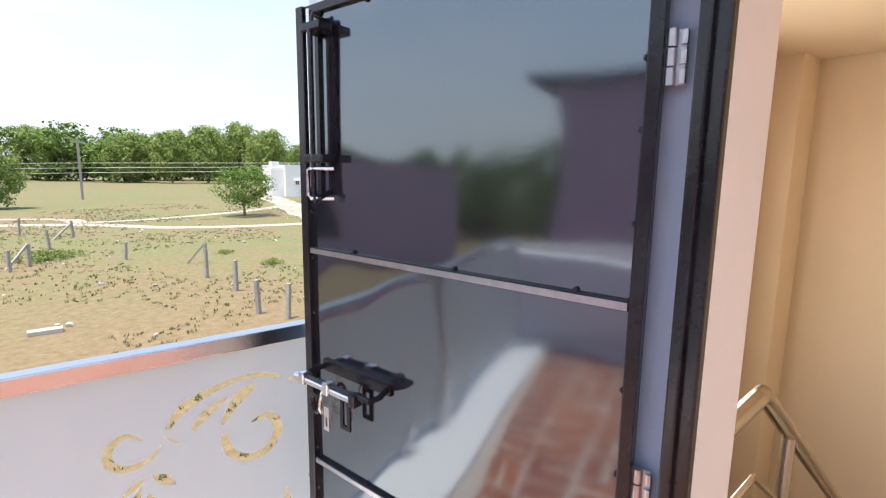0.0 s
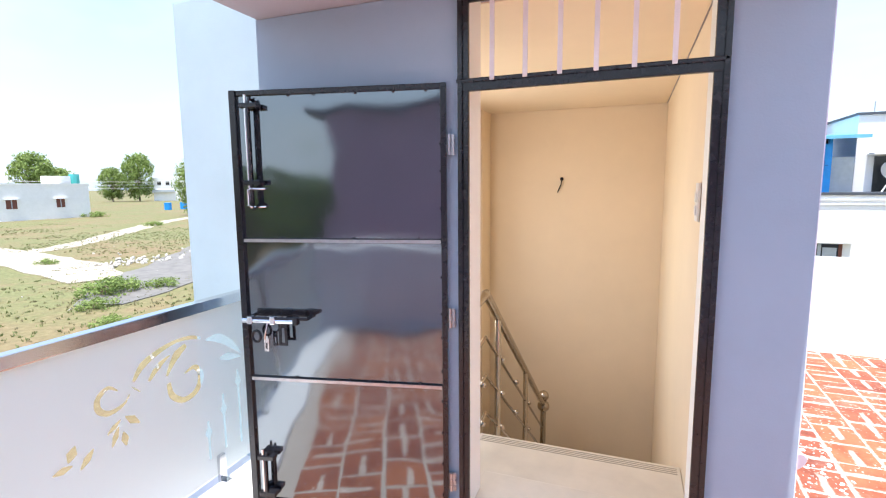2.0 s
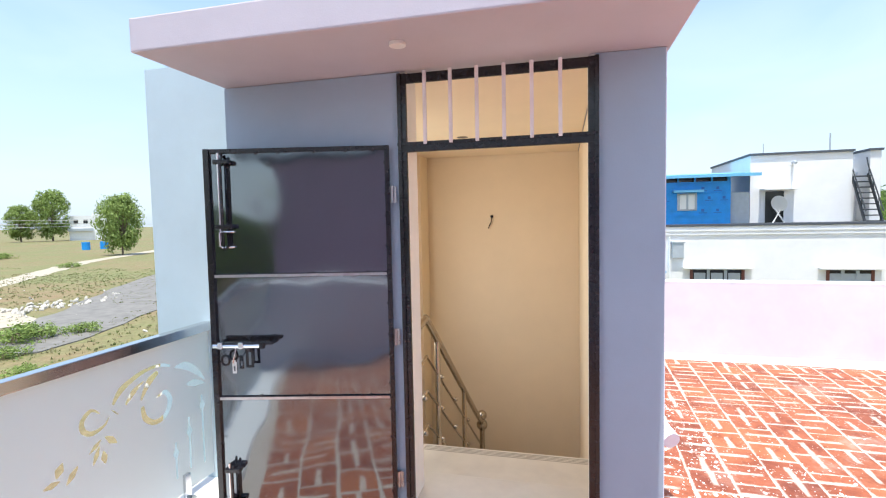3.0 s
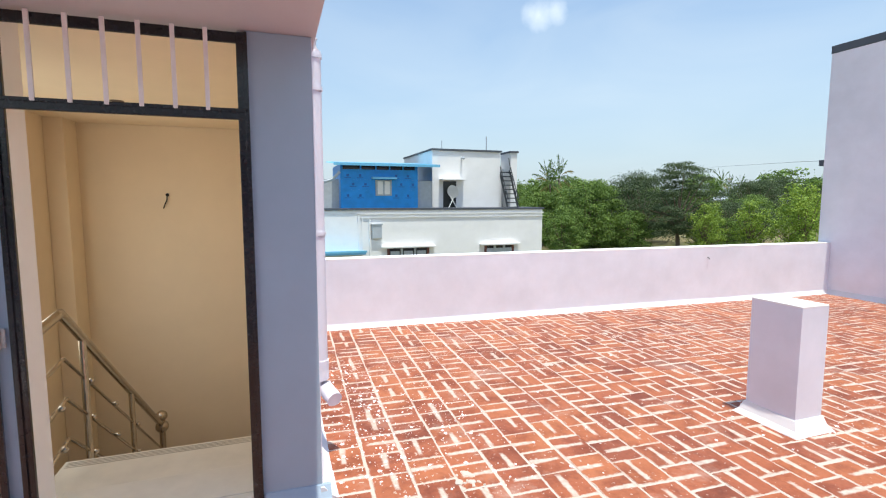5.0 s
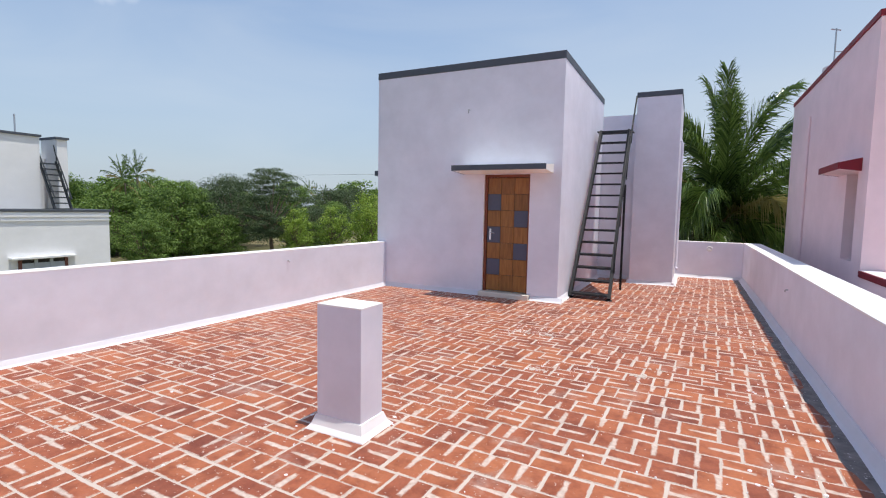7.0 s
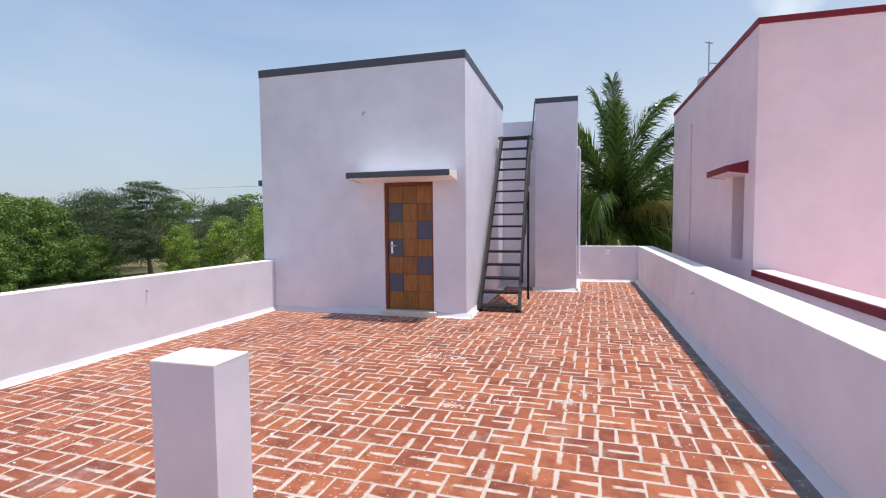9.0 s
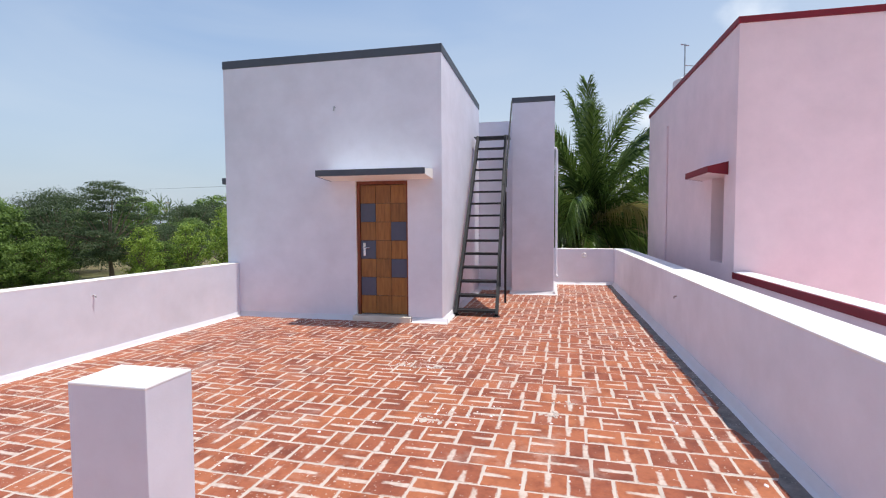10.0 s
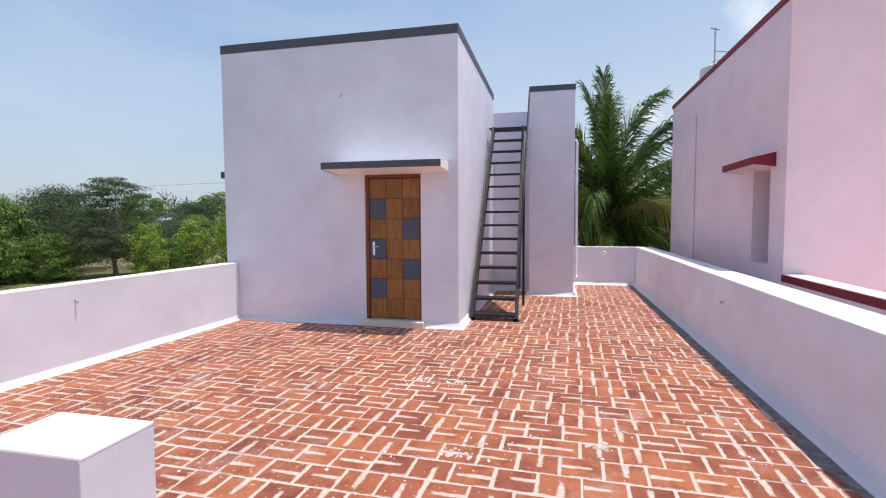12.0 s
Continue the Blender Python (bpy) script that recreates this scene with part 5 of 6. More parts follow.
def card_mesh(name, pts, mat):
    n = len(pts) // 4
    me = bpy.data.meshes.new(name)
    me.from_pydata(pts.tolist(), [], np.arange(n * 4).reshape(n, 4).tolist())
    me.materials.append(mat)
    return me


def tree(name, label, seed, height, radius, crown, base, mat, clumps=46, leaves=80, leaf=0.30, flat=0.6, group="", limbs_apart=False):
    """A tapered trunk with limbs and a crown of leaf clumps, built at the origin."""
    rs, rg = np.random.RandomState(seed), random.Random(seed)
    t = thing(name, (0, 0, 0), label, "tree", group)
    cents = []
    for k in range(clumps):
        a, q = rg.uniform(0, 2 * math.pi), math.sqrt(rg.uniform(0.02, 1))
        zz = rg.uniform(-1, 1)
        rr = radius * q * math.sqrt(max(0.06, 1 - (zz * 0.9) ** 2)) * rg.uniform(0.75, 1.12)
        cents.append((rr * math.cos(a), rr * math.sin(a) * 0.9, base + crown / 2 * (1 + zz * rg.uniform(0.85, 1.05)) - 0.12 * crown * q * q))
    bm = bmesh.new()
    top = Vector((rg.uniform(-0.3, 0.3), rg.uniform(-0.3, 0.3), base + crown * 0.55))
    fork = Vector((rg.uniform(-0.15, 0.15), rg.uniform(-0.15, 0.15), base * 0.75 + 0.3))
    r0 = 0.022 * height + 0.05
    tube(bm, [(0, 0, -0.2), fork * 0.5, fork, fork.lerp(top, 0.5), top], r0, 8, 0.25)
    for c in cents[::5 if limbs_apart else 3]:
        c = Vector(c)
        if limbs_apart:
            part("trunk" if len(t.children) == 0 else "limb", bm, BARK, t, "", True, True)
            bm = bmesh.new()
        mid = fork.lerp(c, 0.55) + Vector((0, 0, 0.1 * height * rg.uniform(0, 0.7)))
        tube(bm, [fork.lerp(top, rg.uniform(0, 0.4)), mid, c], r0 * 0.38, 5, 0.2)
    part("limb" if limbs_apart else "trunk", bm, BARK, t, "", True, True)
    pts, sz, ways = [], [], []
    for c in cents:
        s = radius * rg.uniform(0.13, 0.26)
        d = rs.normal(size=(leaves, 3))
        d *= (rs.uniform(0.1, 1, (leaves, 1)) ** 0.45 * rs.uniform(0.75, 1.1, (leaves, 1))) / np.linalg.norm(d, axis=1)[:, None]
        pts.append(np.array(c) + d * (s * 1.5, s * 1.5, s * 1.5 * flat))
        sz.append(rs.uniform(0.6, 1.25, leaves) * leaf)
        ways.append(d)
    crown_ob = new("crown", card_mesh("crown", cards(np.concatenate(pts), np.concatenate(sz), rs, np.concatenate(ways)), mat))
    crown_ob.parent = t
    return t


def set_tree(proto, x, y, scale=1.0, turn=0.0, tall=1.0, ground=GROUND):
    return copy_thing(proto, pose(x, y, ground, 0, 0, turn) @ Matrix.Diagonal((scale, scale, scale * tall, 1)))


acacia = tree("acacia_tree", "dark feathery acacia tree with a spreading crown", 4, 8.6, 6.0, 7.4, 0.9, LEAF_DARK, 190, 195, 0.088, 0.30, "eastern tree belt")
acacia.matrix_basis = pose(46.5, -41.5, GROUND)
mid = tree("roadside_tree", "mid green leafy tree in the tree belt", 9, 7.5, 4.0, 6.8, 0.4, LEAF_MID, 110, 135, 0.12, 0.5, "eastern tree belt")
mid.matrix_basis = pose(50, -31, GROUND)
young = tree("young_tree", "bright green young leafy tree", 13, 4.8, 1.7, 4.6, 0.2, LEAF_BRIGHT, 62, 90, 0.085, 1.0, "bright young trees")
young.matrix_basis = pose(33.0, -37.5, GROUND)
belt = tree("belt_tree", "green leafy tree in the far tree line", 29, 7.5, 4.0, 6.8, 0.4, LEAF_MID, 60, 55, 0.24, 0.6, "far tree line")
belt.matrix_basis = pose(62, -128, GROUND) @ Matrix.Diagonal((1.4, 1.4, 1.2, 1))
umbrella = tree("umbrella_acacia", "tall acacia with a pale forked trunk and flat feathery crown", 33, 8.9, 3.9, 7.0, 1.9, LEAF_DARK, 130, 260, 0.07, 0.25, "eastern tree belt", True)
umbrella.matrix_basis = pose(37.0, -38.1, GROUND)
lone = tree("lone_tree", "small round tree standing alone in the field", 41, 5.4, 3.2, 3.9, 1.5, LEAF_MID, 80, 70, 0.13, 0.6, "field trees", True)
lone.matrix_basis = pose(16.4, 55.2, GROUND)
round_tree = tree("field_tree", "broad round field tree with light green crown", 21, 12, 6.5, 9.5, 2.2, LEAF_FIELD, 95, 90, 0.32, 0.7, "field trees")
round_tree.matrix_basis = pose(73, 129.5, GROUND) @ Matrix.Diagonal((0.8, 0.8, 1.15, 1))
for x, y, s, r, k in ((50.0, -37.0, 0.86, 60, 0.95), (56, -44, 0.85, 130, 0.9), (40.5, -49, 0.72, 210, 0.8), (47.0, -55, 0.78, 20, 0.75), (60, -75, 1.1, 300, 0.9), (66, -90, 1.25, 80, 0.9), (52, -33.5, 0.7, 10, 0.9), (70, -62, 1.0, 140, 0.85)):
    set_tree(acacia, x, y, s, r, k)
for x, y, s, r, k in ((44, -33.5, 1.0, 20, 0.98), (41.5, -30.5, 0.95, 75, 1.0), (39.5, -34.5, 0.6, 45, 0.9), (41.5, -36.0, 0.5, 140, 0.9), (36.5, -43.5, 0.55, 200, 0.8), (46, -28, 0.85, 40, 0.95), (38.5, -25.8, 0.55, 20, 0.9), (40.5, -28.0, 0.62, 140, 1.0), (54, -27, 1.05, 90, 1.0), (49.5, -34.5, 0.8, 170, 0.9), (60, -33, 1.1, 250, 0.9), (72, -45, 1.3, 10, 0.85), (62, -56, 1.1, 77, 0.9), (52, -66, 1.0, 120, 0.8), (80, -85, 1.6, 200, 0.9), (90, -60, 1.7, 33, 0.8), (70, -110, 1.7, 10, 0.85), (48, -95, 1.4, 60, 0.85), (58, -22, 1.1, 0, 0.9)):
    set_tree(mid, x, y, s, r, k)
for x, y, s, r in ((31.5, -41.0, 1.05, 50), (27.5, -41.5, 1.35, 190), (29.5, -44.5, 1.2, 310), (36.5, -40.5, 0.9, 250)):
    set_tree(young, x, y, s, r, rng.uniform(0.92, 1.1))
for x, y, s, k in ((-34, 14, 1.0, 0.9), (-40, 20, 1.1, 0.9), (-36, 8, 0.9, 0.9), (-46, 28, 1.2, 0.9), (-30, 19, 0.85, 0.9), (-44, 12, 1.1, 0.9), (-50, 40, 1.2, 0.9)):
    set_tree(mid, x, y, s, 40 * x, k)
for k in range(46):
    a = radians(-178 + k * 4.0)
    d = rng.uniform(120, 190)
    if math.cos(a) > 0.9 and d < 60:
        continue
    set_tree(belt, d * math.cos(a), d * math.sin(a), rng.uniform(1.0, 1.5), rng.uniform(0, 360), rng.uniform(0.75, 1.0))
for k in range(34):
    x = -75 + k * 5.4 + rng.uniform(-2, 2)
    set_tree(belt if k % 3 == 0 else round_tree, x, rng.uniform(205, 265) + max(0, x) * 0.3, rng.uniform(1.9, 2.7) if k % 3 == 0 else rng.uniform(1.2, 1.7), rng.uniform(0, 360), rng.uniform(0.8, 1.0))
for x, y, s, k in ((52, 150, 1.25, 1.0), (34, 197, 1.4, 0.95), (45.6, 196, 1.6, 0.95), (58, 196, 1.65, 1.0), (21.6, 202, 1.4, 0.9), (137, 193, 1.05, 0.95), (144, 187, 1.3, 1.1), (-5.5, 78, 0.62, 0.9), (69, 75, 0.72, 1.1), (115, 190, 1.2, 0.8), (170, 185, 1.4, 0.9)):
    set_tree(round_tree, x, y, s, rng.uniform(0, 360), k)


def palm(seed, fronds, length, trunk, n=30, rows=(0.0, 0.34, 0.67), wide=1.0, name="coconut_palm", label="coconut palm with long drooping feathery fronds", group=""):
    rs, rg = np.random.RandomState(seed), random.Random(seed)
    t = thing(name, (0, 0, 0), label, "palm tree", group)
    bm = bmesh.new()
    tube(bm, [(0, 0, -0.2), (0.15, 0.05, trunk * 0.4), (0.1, 0, trunk * 0.8), (0, 0, trunk)], 0.17, 10, 0.75)
    part("trunk", bm, BARK, t, "", True, True)
    for k in range(fronds):
        az = 2.39996 * k + rg.uniform(-0.2, 0.2)
        el = radians(84 - 112 * (k + 0.5) / fronds + rg.uniform(-8, 8))
        ln = length * rg.uniform(0.85, 1.1)
        pos, d = Vector((0, 0, trunk)), Vector((math.cos(az) * math.cos(el), math.sin(az) * math.cos(el), math.sin(el)))
        side = Vector((-math.sin(az), math.cos(az), 0))
        spine = [pos.copy()]
        droop = rg.uniform(0.03, 0.085)
        for s in range(n):
            pos = pos + d * (ln / n)
            d = (d + Vector((0, 0, -droop * (0.35 + s / n)))).normalized()
            spine.append(pos.copy())
        bm = bmesh.new()
        tube(bm, spine, 0.028, 5, 0.2)
        for s in range(3, n + 1):
            q = spine[s]
            tang = (spine[s] - spine[s - 1]).normalized()
            upv = side.cross(tang).normalized()
            f = s / n
            ll = ln * 0.26 * math.sin((0.14 + f * 0.76) * math.pi) ** 0.7 * rg.uniform(0.7, 1.15) + 0.12
            for sg in (-1, 1):
                for h in rows:
                    o = q - tang * (ln / n) * h
                    aim = (side * sg * 0.5 + tang * (0.85 + 0.5 * f) + upv * rg.uniform(-0.3, 0.35)).normalized()
                    tip = o + aim * ll + Vector((0, 0, -0.45 * ll * rg.uniform(0.3, 1.4)))
                    mdl = o + aim * ll * 0.5 + Vector((0, 0, -0.04 * ll))
                    w = (tang * 0.023 + upv * 0.012 * sg) * wide
                    v = [bm.verts.new(z) for z in (o - w * 0.5, mdl - w, tip, mdl + w, o + w * 0.5)]
                    bm.faces.new(v)
        me = bpy.data.meshes.new("frond")
        bm.to_mesh(me)
        bm.free()
        me.materials.append(PALM_DRY if k > fronds - 4 or k % 11 == 7 else LEAF_PALM)
        fo_ = new("frond", me)
        fo_.parent = t
    return t


big_palm = palm(12, 58, 4.5, 4.7, 34, (0.0, 0.25, 0.5, 0.75))
big_palm.matrix_basis = pose(-2.05, -19.2, GROUND, 0, 0, 75)
p2 = palm(15, 18, 3.2, 9.0, 14, (0.0,), 3.0, "distant_palm", "slim coconut palm standing above the tree belt", "distant palms")
p2.matrix_basis = pose(107.1, -121.1, GROUND, 0, 0, 10) @ Matrix.Diagonal((0.8, 0.8, 1.12, 1))
for x, y, s in ((108.8, -126.3, 0.8), (110.0, -131.8, 0.75), (99.5, -127.6, 0.8), (107.1, -140.7, 0.85)):
    set_tree(p2, x, y, s, rng.uniform(0, 360), 0.92 / s)
set_tree(big_palm, -4.6, -24.5, 0.9, 200, 0.72)
for x, y, s, k in ((50, -32.5, 0.7, 1.08), (47, -29.5, 0.6, 1.12), (63, -38.5, 0.8, 1.0)):
    set_tree(p2, x, y, s, 50 * x, k)

rs = np.random.RandomState(8)


def tufts(name, label, count, area, size, mat, tall):
    """Upright blades in clumps, joined into one sheet of growth."""
    xy = np.column_stack([rs.uniform(area[0], area[1], count), rs.uniform(area[2], area[3], count)])
    keep = np.array([noise.noise((x * 0.11, y * 0.11, 2.5)) + 0.35 * noise.noise((x * 0.5, y * 0.5, 9.0)) > 0.02 for x, y in xy])
    xy = xy[keep]
    quads = []
    for x, y in xy:
        for b in range(5):
            a = rs.uniform(0, 2 * np.pi)
            h, w = size * tall * rs.uniform(0.5, 1.2), size * rs.uniform(0.15, 0.35)
            px, py = x + rs.normal() * size * 0.5, y + rs.normal() * size * 0.5
            lx, ly = rs.normal() * h * 0.35, rs.normal() * h * 0.35
            ca, sa = np.cos(a) * w, np.sin(a) * w
            quads += [(px - ca, py - sa, GROUND), (px + ca, py + sa, GROUND), (px + lx + ca * 0.3, py + ly + sa * 0.3, GROUND + h), (px + lx - ca * 0.3, py + ly - sa * 0.3, GROUND + h)]
    return tagged(new(name, card_mesh(name, np.array(quads), mat)), label, "grass", "", "stuff")


GRASS_DRY = foliage("dry grass blades", (0.20, 0.17, 0.085), (0.31, 0.27, 0.15), 0.7)
GRASS_GREEN = foliage("green weeds", (0.12, 0.15, 0.045), (0.22, 0.25, 0.09), 0.6)
tufts("dry_grass", "tufts of dry yellow grass over the field", 9000, (-12, 40, 6, 75), 0.09, GRASS_DRY, 0.9)
tufts("weeds", "patches of low green weeds over the field", 8000, (-14, 46, 7, 80), 0.11, GRASS_GREEN, 0.8)
bush = tree("bush", "low scrubby green bush in the dry field", 31, 0.7, 1.1, 0.5, 0.03, LEAF_FIELD, 30, 40, 0.06, 0.7, "field bushes")
bush.matrix_basis = pose(-0.6, 33.5, GROUND)
for x, y, s in ((0.3, 34.5, 0.9), (14.5, 22.8, 1.3), (15.8, 23.4, 1.1), (12.6, 20.6, 0.8), (16.8, 22.0, 0.9), (9, 26, 0.6), (20, 36, 0.7), (11, 17.5, 0.7), (60, 90, 2.0), (7.9, 30.9, 0.5), (47, 60, 1.4)):
    set_tree(bush, x, y, s, rng.uniform(0, 360), rng.uniform(0.7, 1.1))

# ---- clay tiles of the terrace, laid in rows over the cement bed ----
TILE, nt, p = material("red clay roof tile")
uv = nt.nodes.new("ShaderNodeUVMap").outputs[0]
sep = nt.nodes.new("ShaderNodeSeparateXYZ")
nt.links.new(uv, sep.inputs[0])
U, V = sep.outputs[0], sep.outputs[1]
rnd = maths(nt, "ADD", nt.nodes.new("ShaderNodeObjectInfo").outputs["Random"], nt.nodes.new("ShaderNodeNewGeometry").outputs["Random Per Island"])
rnd = maths(nt, "FRACT", rnd)
clay = ramp(nt, rnd, [(0.0, (0.25, 0.066, 0.030)), (0.35, (0.345, 0.098, 0.042)), (0.7, (0.41, 0.132, 0.052)), (1.0, (0.29, 0.078, 0.036))])
soot = ramp(nt, noise_tex(nt, 4.5, 5, 0.65), [(0.46, (0, 0, 0)), (0.64, (1, 1, 1))])
clay = mix(nt, "MULTIPLY", maths(nt, "MULTIPLY", soot, 0.75), clay, (0.52, 0.36, 0.27))
clay = mix(nt, "MULTIPLY", 0.5, clay, ramp(nt, noise_tex(nt, 38, 4, 0.7), [(0.3, (0.72, 0.70, 0.70)), (0.7, (1.15, 1.12, 1.1))]))
rough_edge = maths(nt, "SUBTRACT", noise_tex(nt, 22, 4, 0.65), 0.5)
patchy = maths(nt, "SUBTRACT", noise_tex(nt, 5, 3, 0.6), 0.5)
du = maths(nt, "MINIMUM", U, maths(nt, "SUBTRACT", 1.0, U))
dv = maths(nt, "MINIMUM", V, maths(nt, "SUBTRACT", 1.0, V))
edge = maths(nt, "SUBTRACT", maths(nt, "ADD", maths(nt, "MINIMUM", du, dv), maths(nt, "MULTIPLY", rough_edge, 0.10)), maths(nt, "MULTIPLY", patchy, 0.10))
edge_mask = ramp(nt, edge, [(-0.005, (1, 1, 1)), (0.032, (0, 0, 0))])
rnd2 = maths(nt, "FRACT", maths(nt, "MULTIPLY", rnd, 17.3))
rnd3 = maths(nt, "FRACT", maths(nt, "MULTIPLY", rnd, 41.7))
# one brushed lime stroke a tile, running in from one edge and thinning out
flip = maths(nt, "GREATER_THAN", rnd2, 0.5)
along = maths(nt, "ABSOLUTE", maths(nt, "SUBTRACT", V, flip))
reach = maths(nt, "ADD", 0.56, maths(nt, "MULTIPLY", rnd3, 0.26))
girth = maths(nt, "SUBTRACT", 0.062, maths(nt, "MULTIPLY", maths(nt, "DIVIDE", along, reach), 0.030))
across = maths(nt, "SUBTRACT", maths(nt, "ABSOLUTE", maths(nt, "SUBTRACT", U, maths(nt, "ADD", 0.42, maths(nt, "MULTIPLY", rnd3, 0.16)))), girth)
past = maths(nt, "MULTIPLY", maths(nt, "SUBTRACT", along, reach), 0.45)
stroke = maths(nt, "ADD", maths(nt, "MAXIMUM", across, past), maths(nt, "MULTIPLY", maths(nt, "ADD", rough_edge, patchy), 0.11))
slot_mask = ramp(nt, stroke, [(-0.030, (1, 1, 1)), (0.050, (0, 0, 0))])
smear = ramp(nt, noise_tex(nt, 1.6, 6, 0.72), [(0.56, (0, 0, 0)), (0.74, (0.8, 0.8, 0.8))])
speck = ramp(nt, maths(nt, "ADD", noise_tex(nt, 42, 2, 0.5), maths(nt, "MULTIPLY", maths(nt, "SUBTRACT", noise_tex(nt, 0.45, 3), 0.5), 0.35)), [(0.67, (0, 0, 0)), (0.70, (1, 1, 1))])
mask = maths(nt, "MAXIMUM", maths(nt, "MULTIPLY", maths(nt, "MAXIMUM", edge_mask, slot_mask), maths(nt, "ADD", 0.68, maths(nt, "MULTIPLY", noise_tex(nt, 34, 3, 0.6), 0.34))), maths(nt, "MAXIMUM", maths(nt, "MULTIPLY", smear, noise_tex(nt, 22, 4, 0.7)), maths(nt, "MULTIPLY", speck, 0.7)))
lime = ramp(nt, noise_tex(nt, 26, 4, 0.6), [(0.3, (0.46, 0.375, 0.31)), (0.7, (0.70, 0.60, 0.525))])
nt.links.new(mix(nt, "MIX", mask, clay, lime), p.inputs["Base Color"])
p.inputs["Roughness"].default_value = 0.62
bump(nt, p, maths(nt, "ADD", maths(nt, "MULTIPLY", mask, 0.5), noise_tex(nt, 60, 3, 0.6)), 0.35, 0.004)

PX_T, PY_T, SKEW = 0.245, 0.231, radians(-2.0)
TW, TD = 0.2345, 0.2205


def tile_geometry(cx, cy, ang, turned, w, d, lift):
    """Corner points, faces and uv of one tile: a low slab with a chamfered rim."""
    ca, sa = math.cos(ang), math.sin(ang)
    pts, uvs = [], []
    for (kx, ky, z) in ((1, 1, -0.011), (0.992, 0.992, lift - 0.004), (0.965, 0.965, lift)):
        for sx, sy in ((-1, -1), (1, -1), (1, 1), (-1, 1)):
            x, y = sx * w / 2 * kx, sy * d / 2 * ky
            pts.append((cx + ca * x - sa * y, cy + sa * x + ca * y, z))
            a, b = 0.5 + sx * kx / 2, 0.5 + sy * ky / 2
            uvs.append((b, a) if turned else (a, b))
    faces = [(8, 9, 10, 11)]
    for r in (0, 4):
        for k in range(4):
            faces.append((r + k, r + (k + 1) % 4, r + 4 + (k + 1) % 4, r + 4 + k))
    return pts, faces, uvs


def tile_mesh(name, items):
    verts, faces, uvs = [], [], []
    for it in items:
        p0, f0, t0 = tile_geometry(*it)
        n = len(verts)
        verts += p0
        faces += [tuple(i + n for i in f) for f in f0]
        uvs += [t0[i] for f in f0 for i in f]
    me = bpy.data.meshes.new(name)
    me.from_pydata(verts, [], faces)
    lay = me.uv_layers.new(name="UVMap")
    lay.data.foreach_set("uv", np.array(uvs, dtype=np.float32).ravel())
    me.materials.append(TILE)
    return me


def on_terrace(x, y):
    """Where tiles lie; those at the rim run on under the skirts and walls."""
    if x < WEST - 0.10 or x > east_face(y) + 0.06 or y > 1.38 or y < SOUTH - 0.08:
        return False
    if x > RX0 + 0.14 and y < ROOM_Y - 0.14 or x > -0.73 and y < TOWER_Y - 0.14 and x < -0.16 or x > -0.2 and y < -12.95:
        return False
    if x > 1.06 and y > -0.58 or x > 0.84 and y > -0.50:
        return False
    return not (CX0 + 0.12 < x < CX1 - 0.12 and CY0 + 0.1 < y < CY1 - 0.1)


rng = random.Random(11)
near, rest = [], []
cs, sn = math.cos(SKEW), math.sin(SKEW)
for j in range(-68, 10):
    shift = 0.097 + (j % 2) * PX_T / 2 + 0.018 * noise.noise((j * 0.37, 3.1, 0.0)) + rng.uniform(-0.008, 0.008)
    wave = 0.103 + rng.uniform(-0.003, 0.003)
    for i in range(-20, 28):
        gx, gy = i * PX_T + shift + rng.uniform(-0.004, 0.004), j * PY_T + wave + rng.uniform(-0.004, 0.004)
        x, y = cs * gx - sn * gy + 0.5, sn * gx + cs * gy
        if not on_terrace(x, y):
            continue
        item = (x, y, SKEW + rng.uniform(-0.018, 0.018), rng.random() < 0.52, TW + rng.uniform(-0.006, 0.004), TD + rng.uniform(-0.005, 0.004), 0.006 + rng.uniform(-0.002, 0.002))
        (near if -1.9 < x < 1.95 and -7.0 < y < -2.8 else rest).append(item)
kinds = [tile_mesh("tile", [(0, 0, 0, t, TW - 0.003 * k, TD - 0.002 * k, 0.006)]) for t in (False, True) for k in range(3)]
for k, (x, y, a, turned, w, d, lift) in enumerate(near):
    ob = new("tile", kinds[(3 if turned else 0) + k % 3])
    ob.matrix_basis = pose(x, y, lift - 0.006, rng.uniform(-0.3, 0.3), rng.uniform(-0.3, 0.3), math.degrees(a))
    ob.parent = floor
others = new("tiles", tile_mesh("tiles", rest))
others.parent = floor
tagged(others, "weathered red clay tiles of the remaining terrace", "", "", "stuff")

# ---- dried lime and cement splashes on the tiles ----
rng = random.Random(23)
verts, faces = [], []


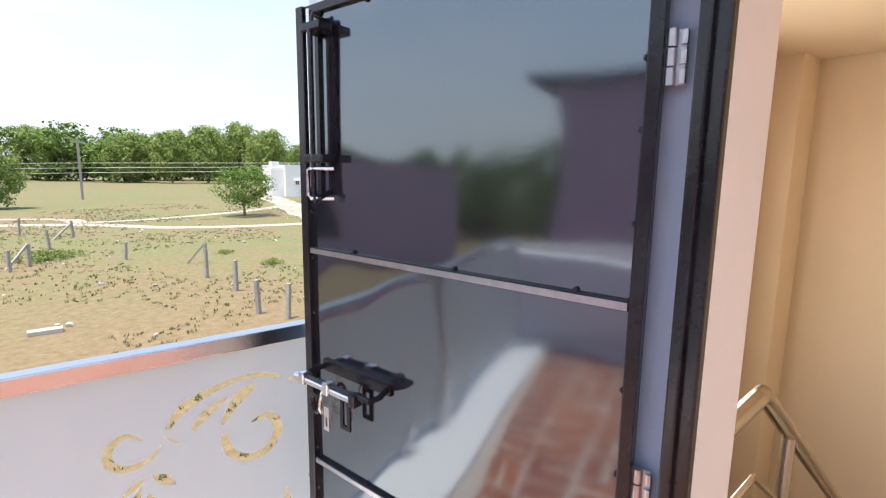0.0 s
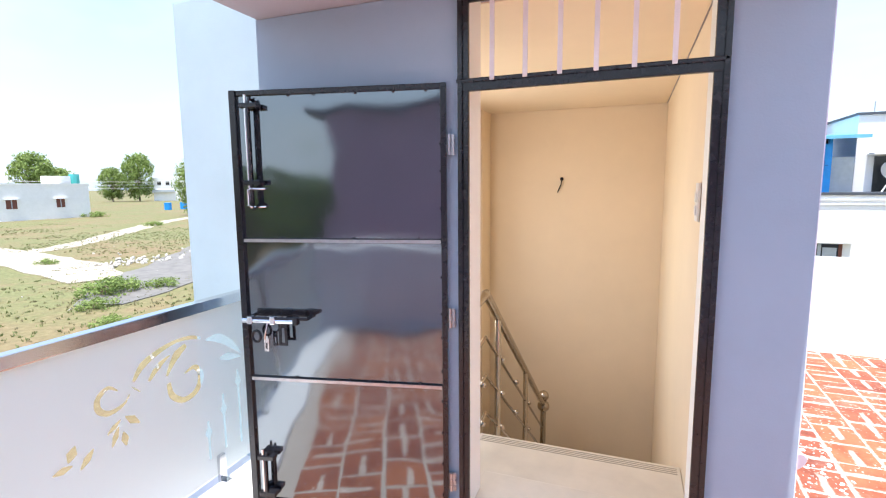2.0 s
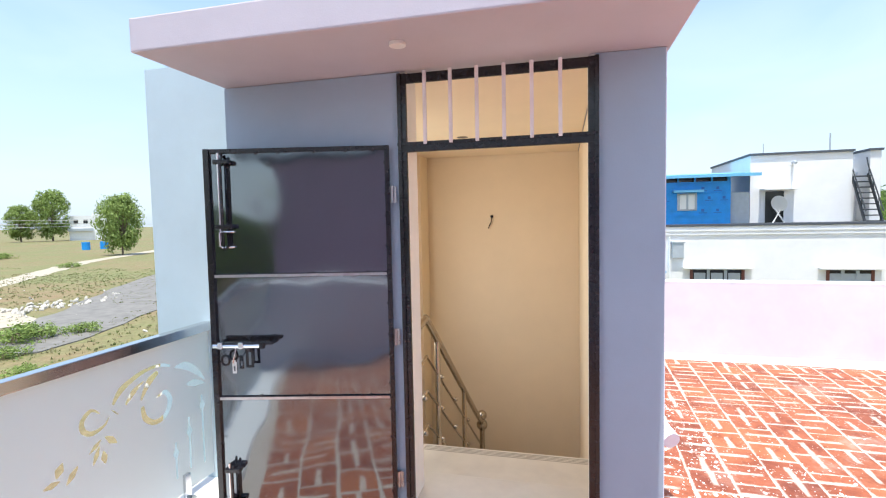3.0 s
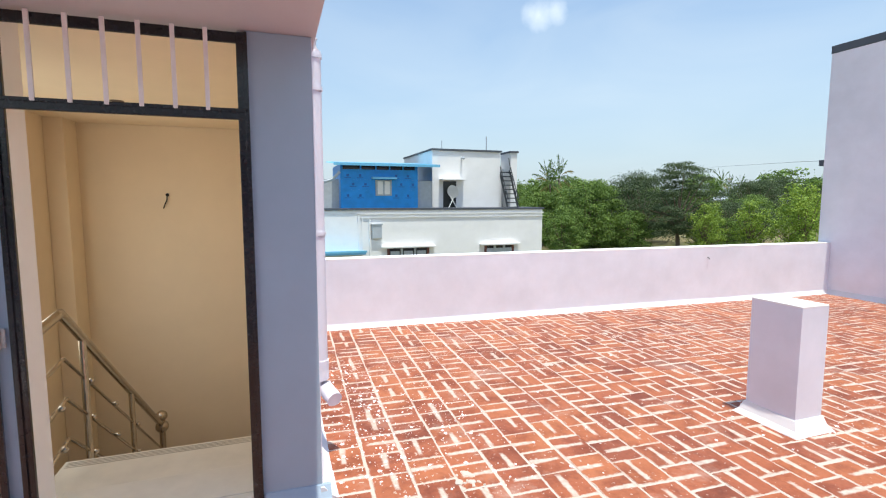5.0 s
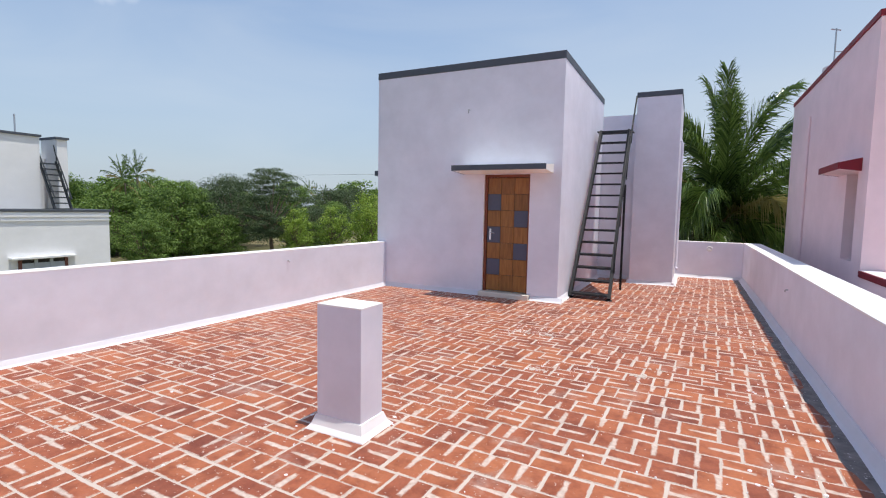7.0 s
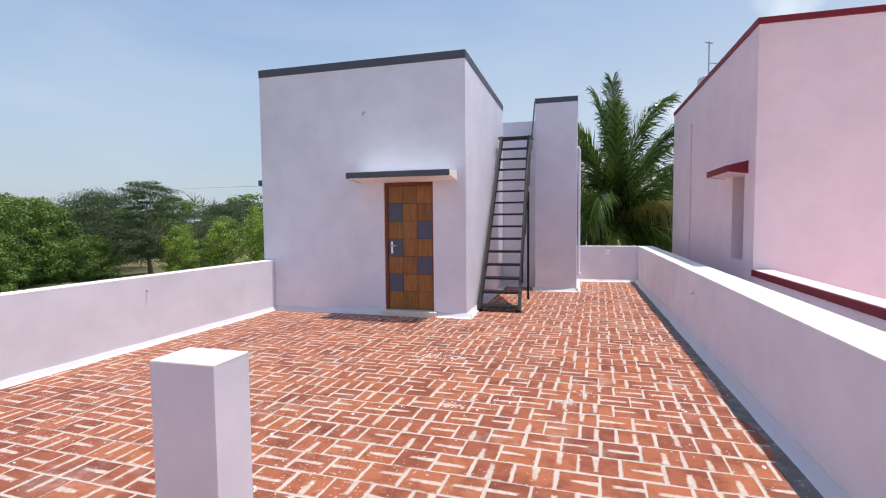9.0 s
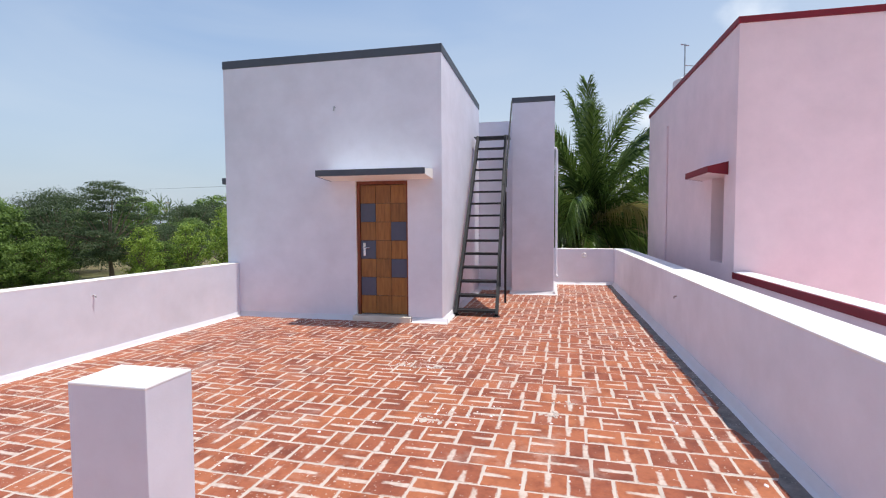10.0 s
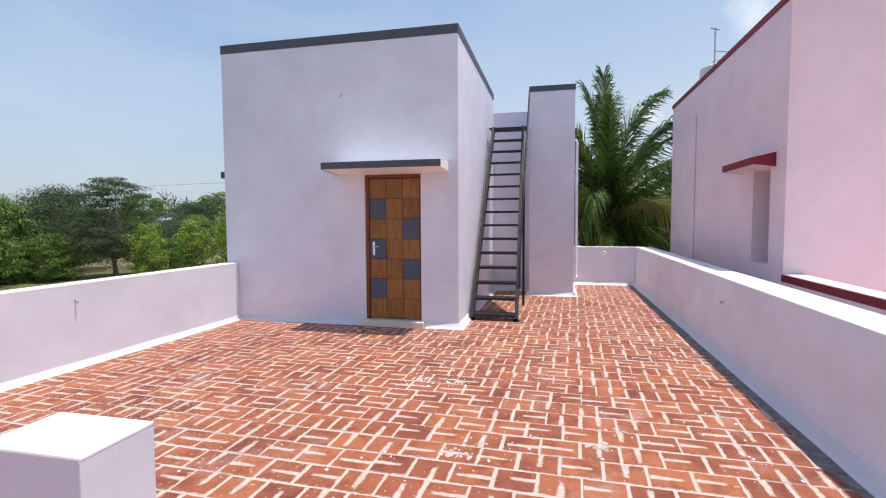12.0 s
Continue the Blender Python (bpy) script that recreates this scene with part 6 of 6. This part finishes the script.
def splash(x, y, r, z=0.0092):
    """A thin, ragged, low drop of dried lime."""
    n, turn, long = rng.choice((6, 7, 8)), rng.uniform(0, 6.3), rng.uniform(0.55, 1.0)
    k = len(verts)
    for ring, h in ((1.0, z - 0.006), (0.72, z + r * 0.05)):
        for a in range(n):
            q = r * ring * rng.uniform(0.7, 1.25)
            u, v = q * math.cos(6.2832 * a / n), q * long * math.sin(6.2832 * a / n)
            verts.append((x + u * math.cos(turn) - v * math.sin(turn), y + u * math.sin(turn) + v * math.cos(turn), h))
    for a in range(n):
        faces.append((k + a, k + (a + 1) % n, k + n + (a + 1) % n, k + n + a))
    faces.append(tuple(range(k + n, k + 2 * n)))


def fine(low, high):
    return low * (high / low) ** (rng.random() ** 2.2)


for x0, x1, y0, y1, count in ((0.98, 3.0, -1.25, -0.80, 340), (0.7, 2.4, -1.9, -1.0, 170), (1.3, 2.0, -1.75, -1.35, 60), (-2.0, 3.6, -9.0, 1.0, 420), (-2.0, -1.5, -9.0, -2.0, 130), (0.5, 1.4, -4.5, -3.3, 70), (1.0, 2.9, -9.0, -8.7, 60), (-1.3, -0.9, -12.5, -12.2, 50), (0.2, 0.9, -7.3, -6.8, 70), (-0.5, 0.2, -6.1, -5.6, 40)):
    for _ in range(count):
        x, y = rng.uniform(x0, x1), rng.uniform(y0, y1)
        if x > 0.9 and y > -0.78:
            continue
        splash(x, y, fine(0.0035, 0.018))
me = bpy.data.meshes.new("lime_splashes")
me.from_pydata(verts, [], faces)
me.materials.append(LIMEWASH)
tagged(new("lime_splashes", me), "dried white lime splashes on the clay tiles", "splashes", "", "stuff")

# ---- thin joint cement smeared over a few tiles ----
verts, faces = [], []
for px, py, pr in ((0.61, -7.0, 0.15), (0.32, -6.97, 0.08), (-0.93, -6.19, 0.10), (0.04, -5.68, 0.11), (-0.83, -5.95, 0.10), (3.05, -4.1, 0.12), (2.5, -2.9, 0.12), (0.86, -1.48, 0.12)):
    for _ in range(16):
        a, q = rng.uniform(0, 6.283), pr * math.sqrt(rng.random())
        splash(px + q * math.cos(a), py + 0.7 * q * math.sin(a), fine(0.010, 0.036), 0.0085)
me = bpy.data.meshes.new("cement_smears")
me.from_pydata(verts, [], faces)
me.materials.append(CEMENT)
tagged(new("cement_smears", me), "thin pale cement smears dried on the clay tiles", "smears", "", "stuff")
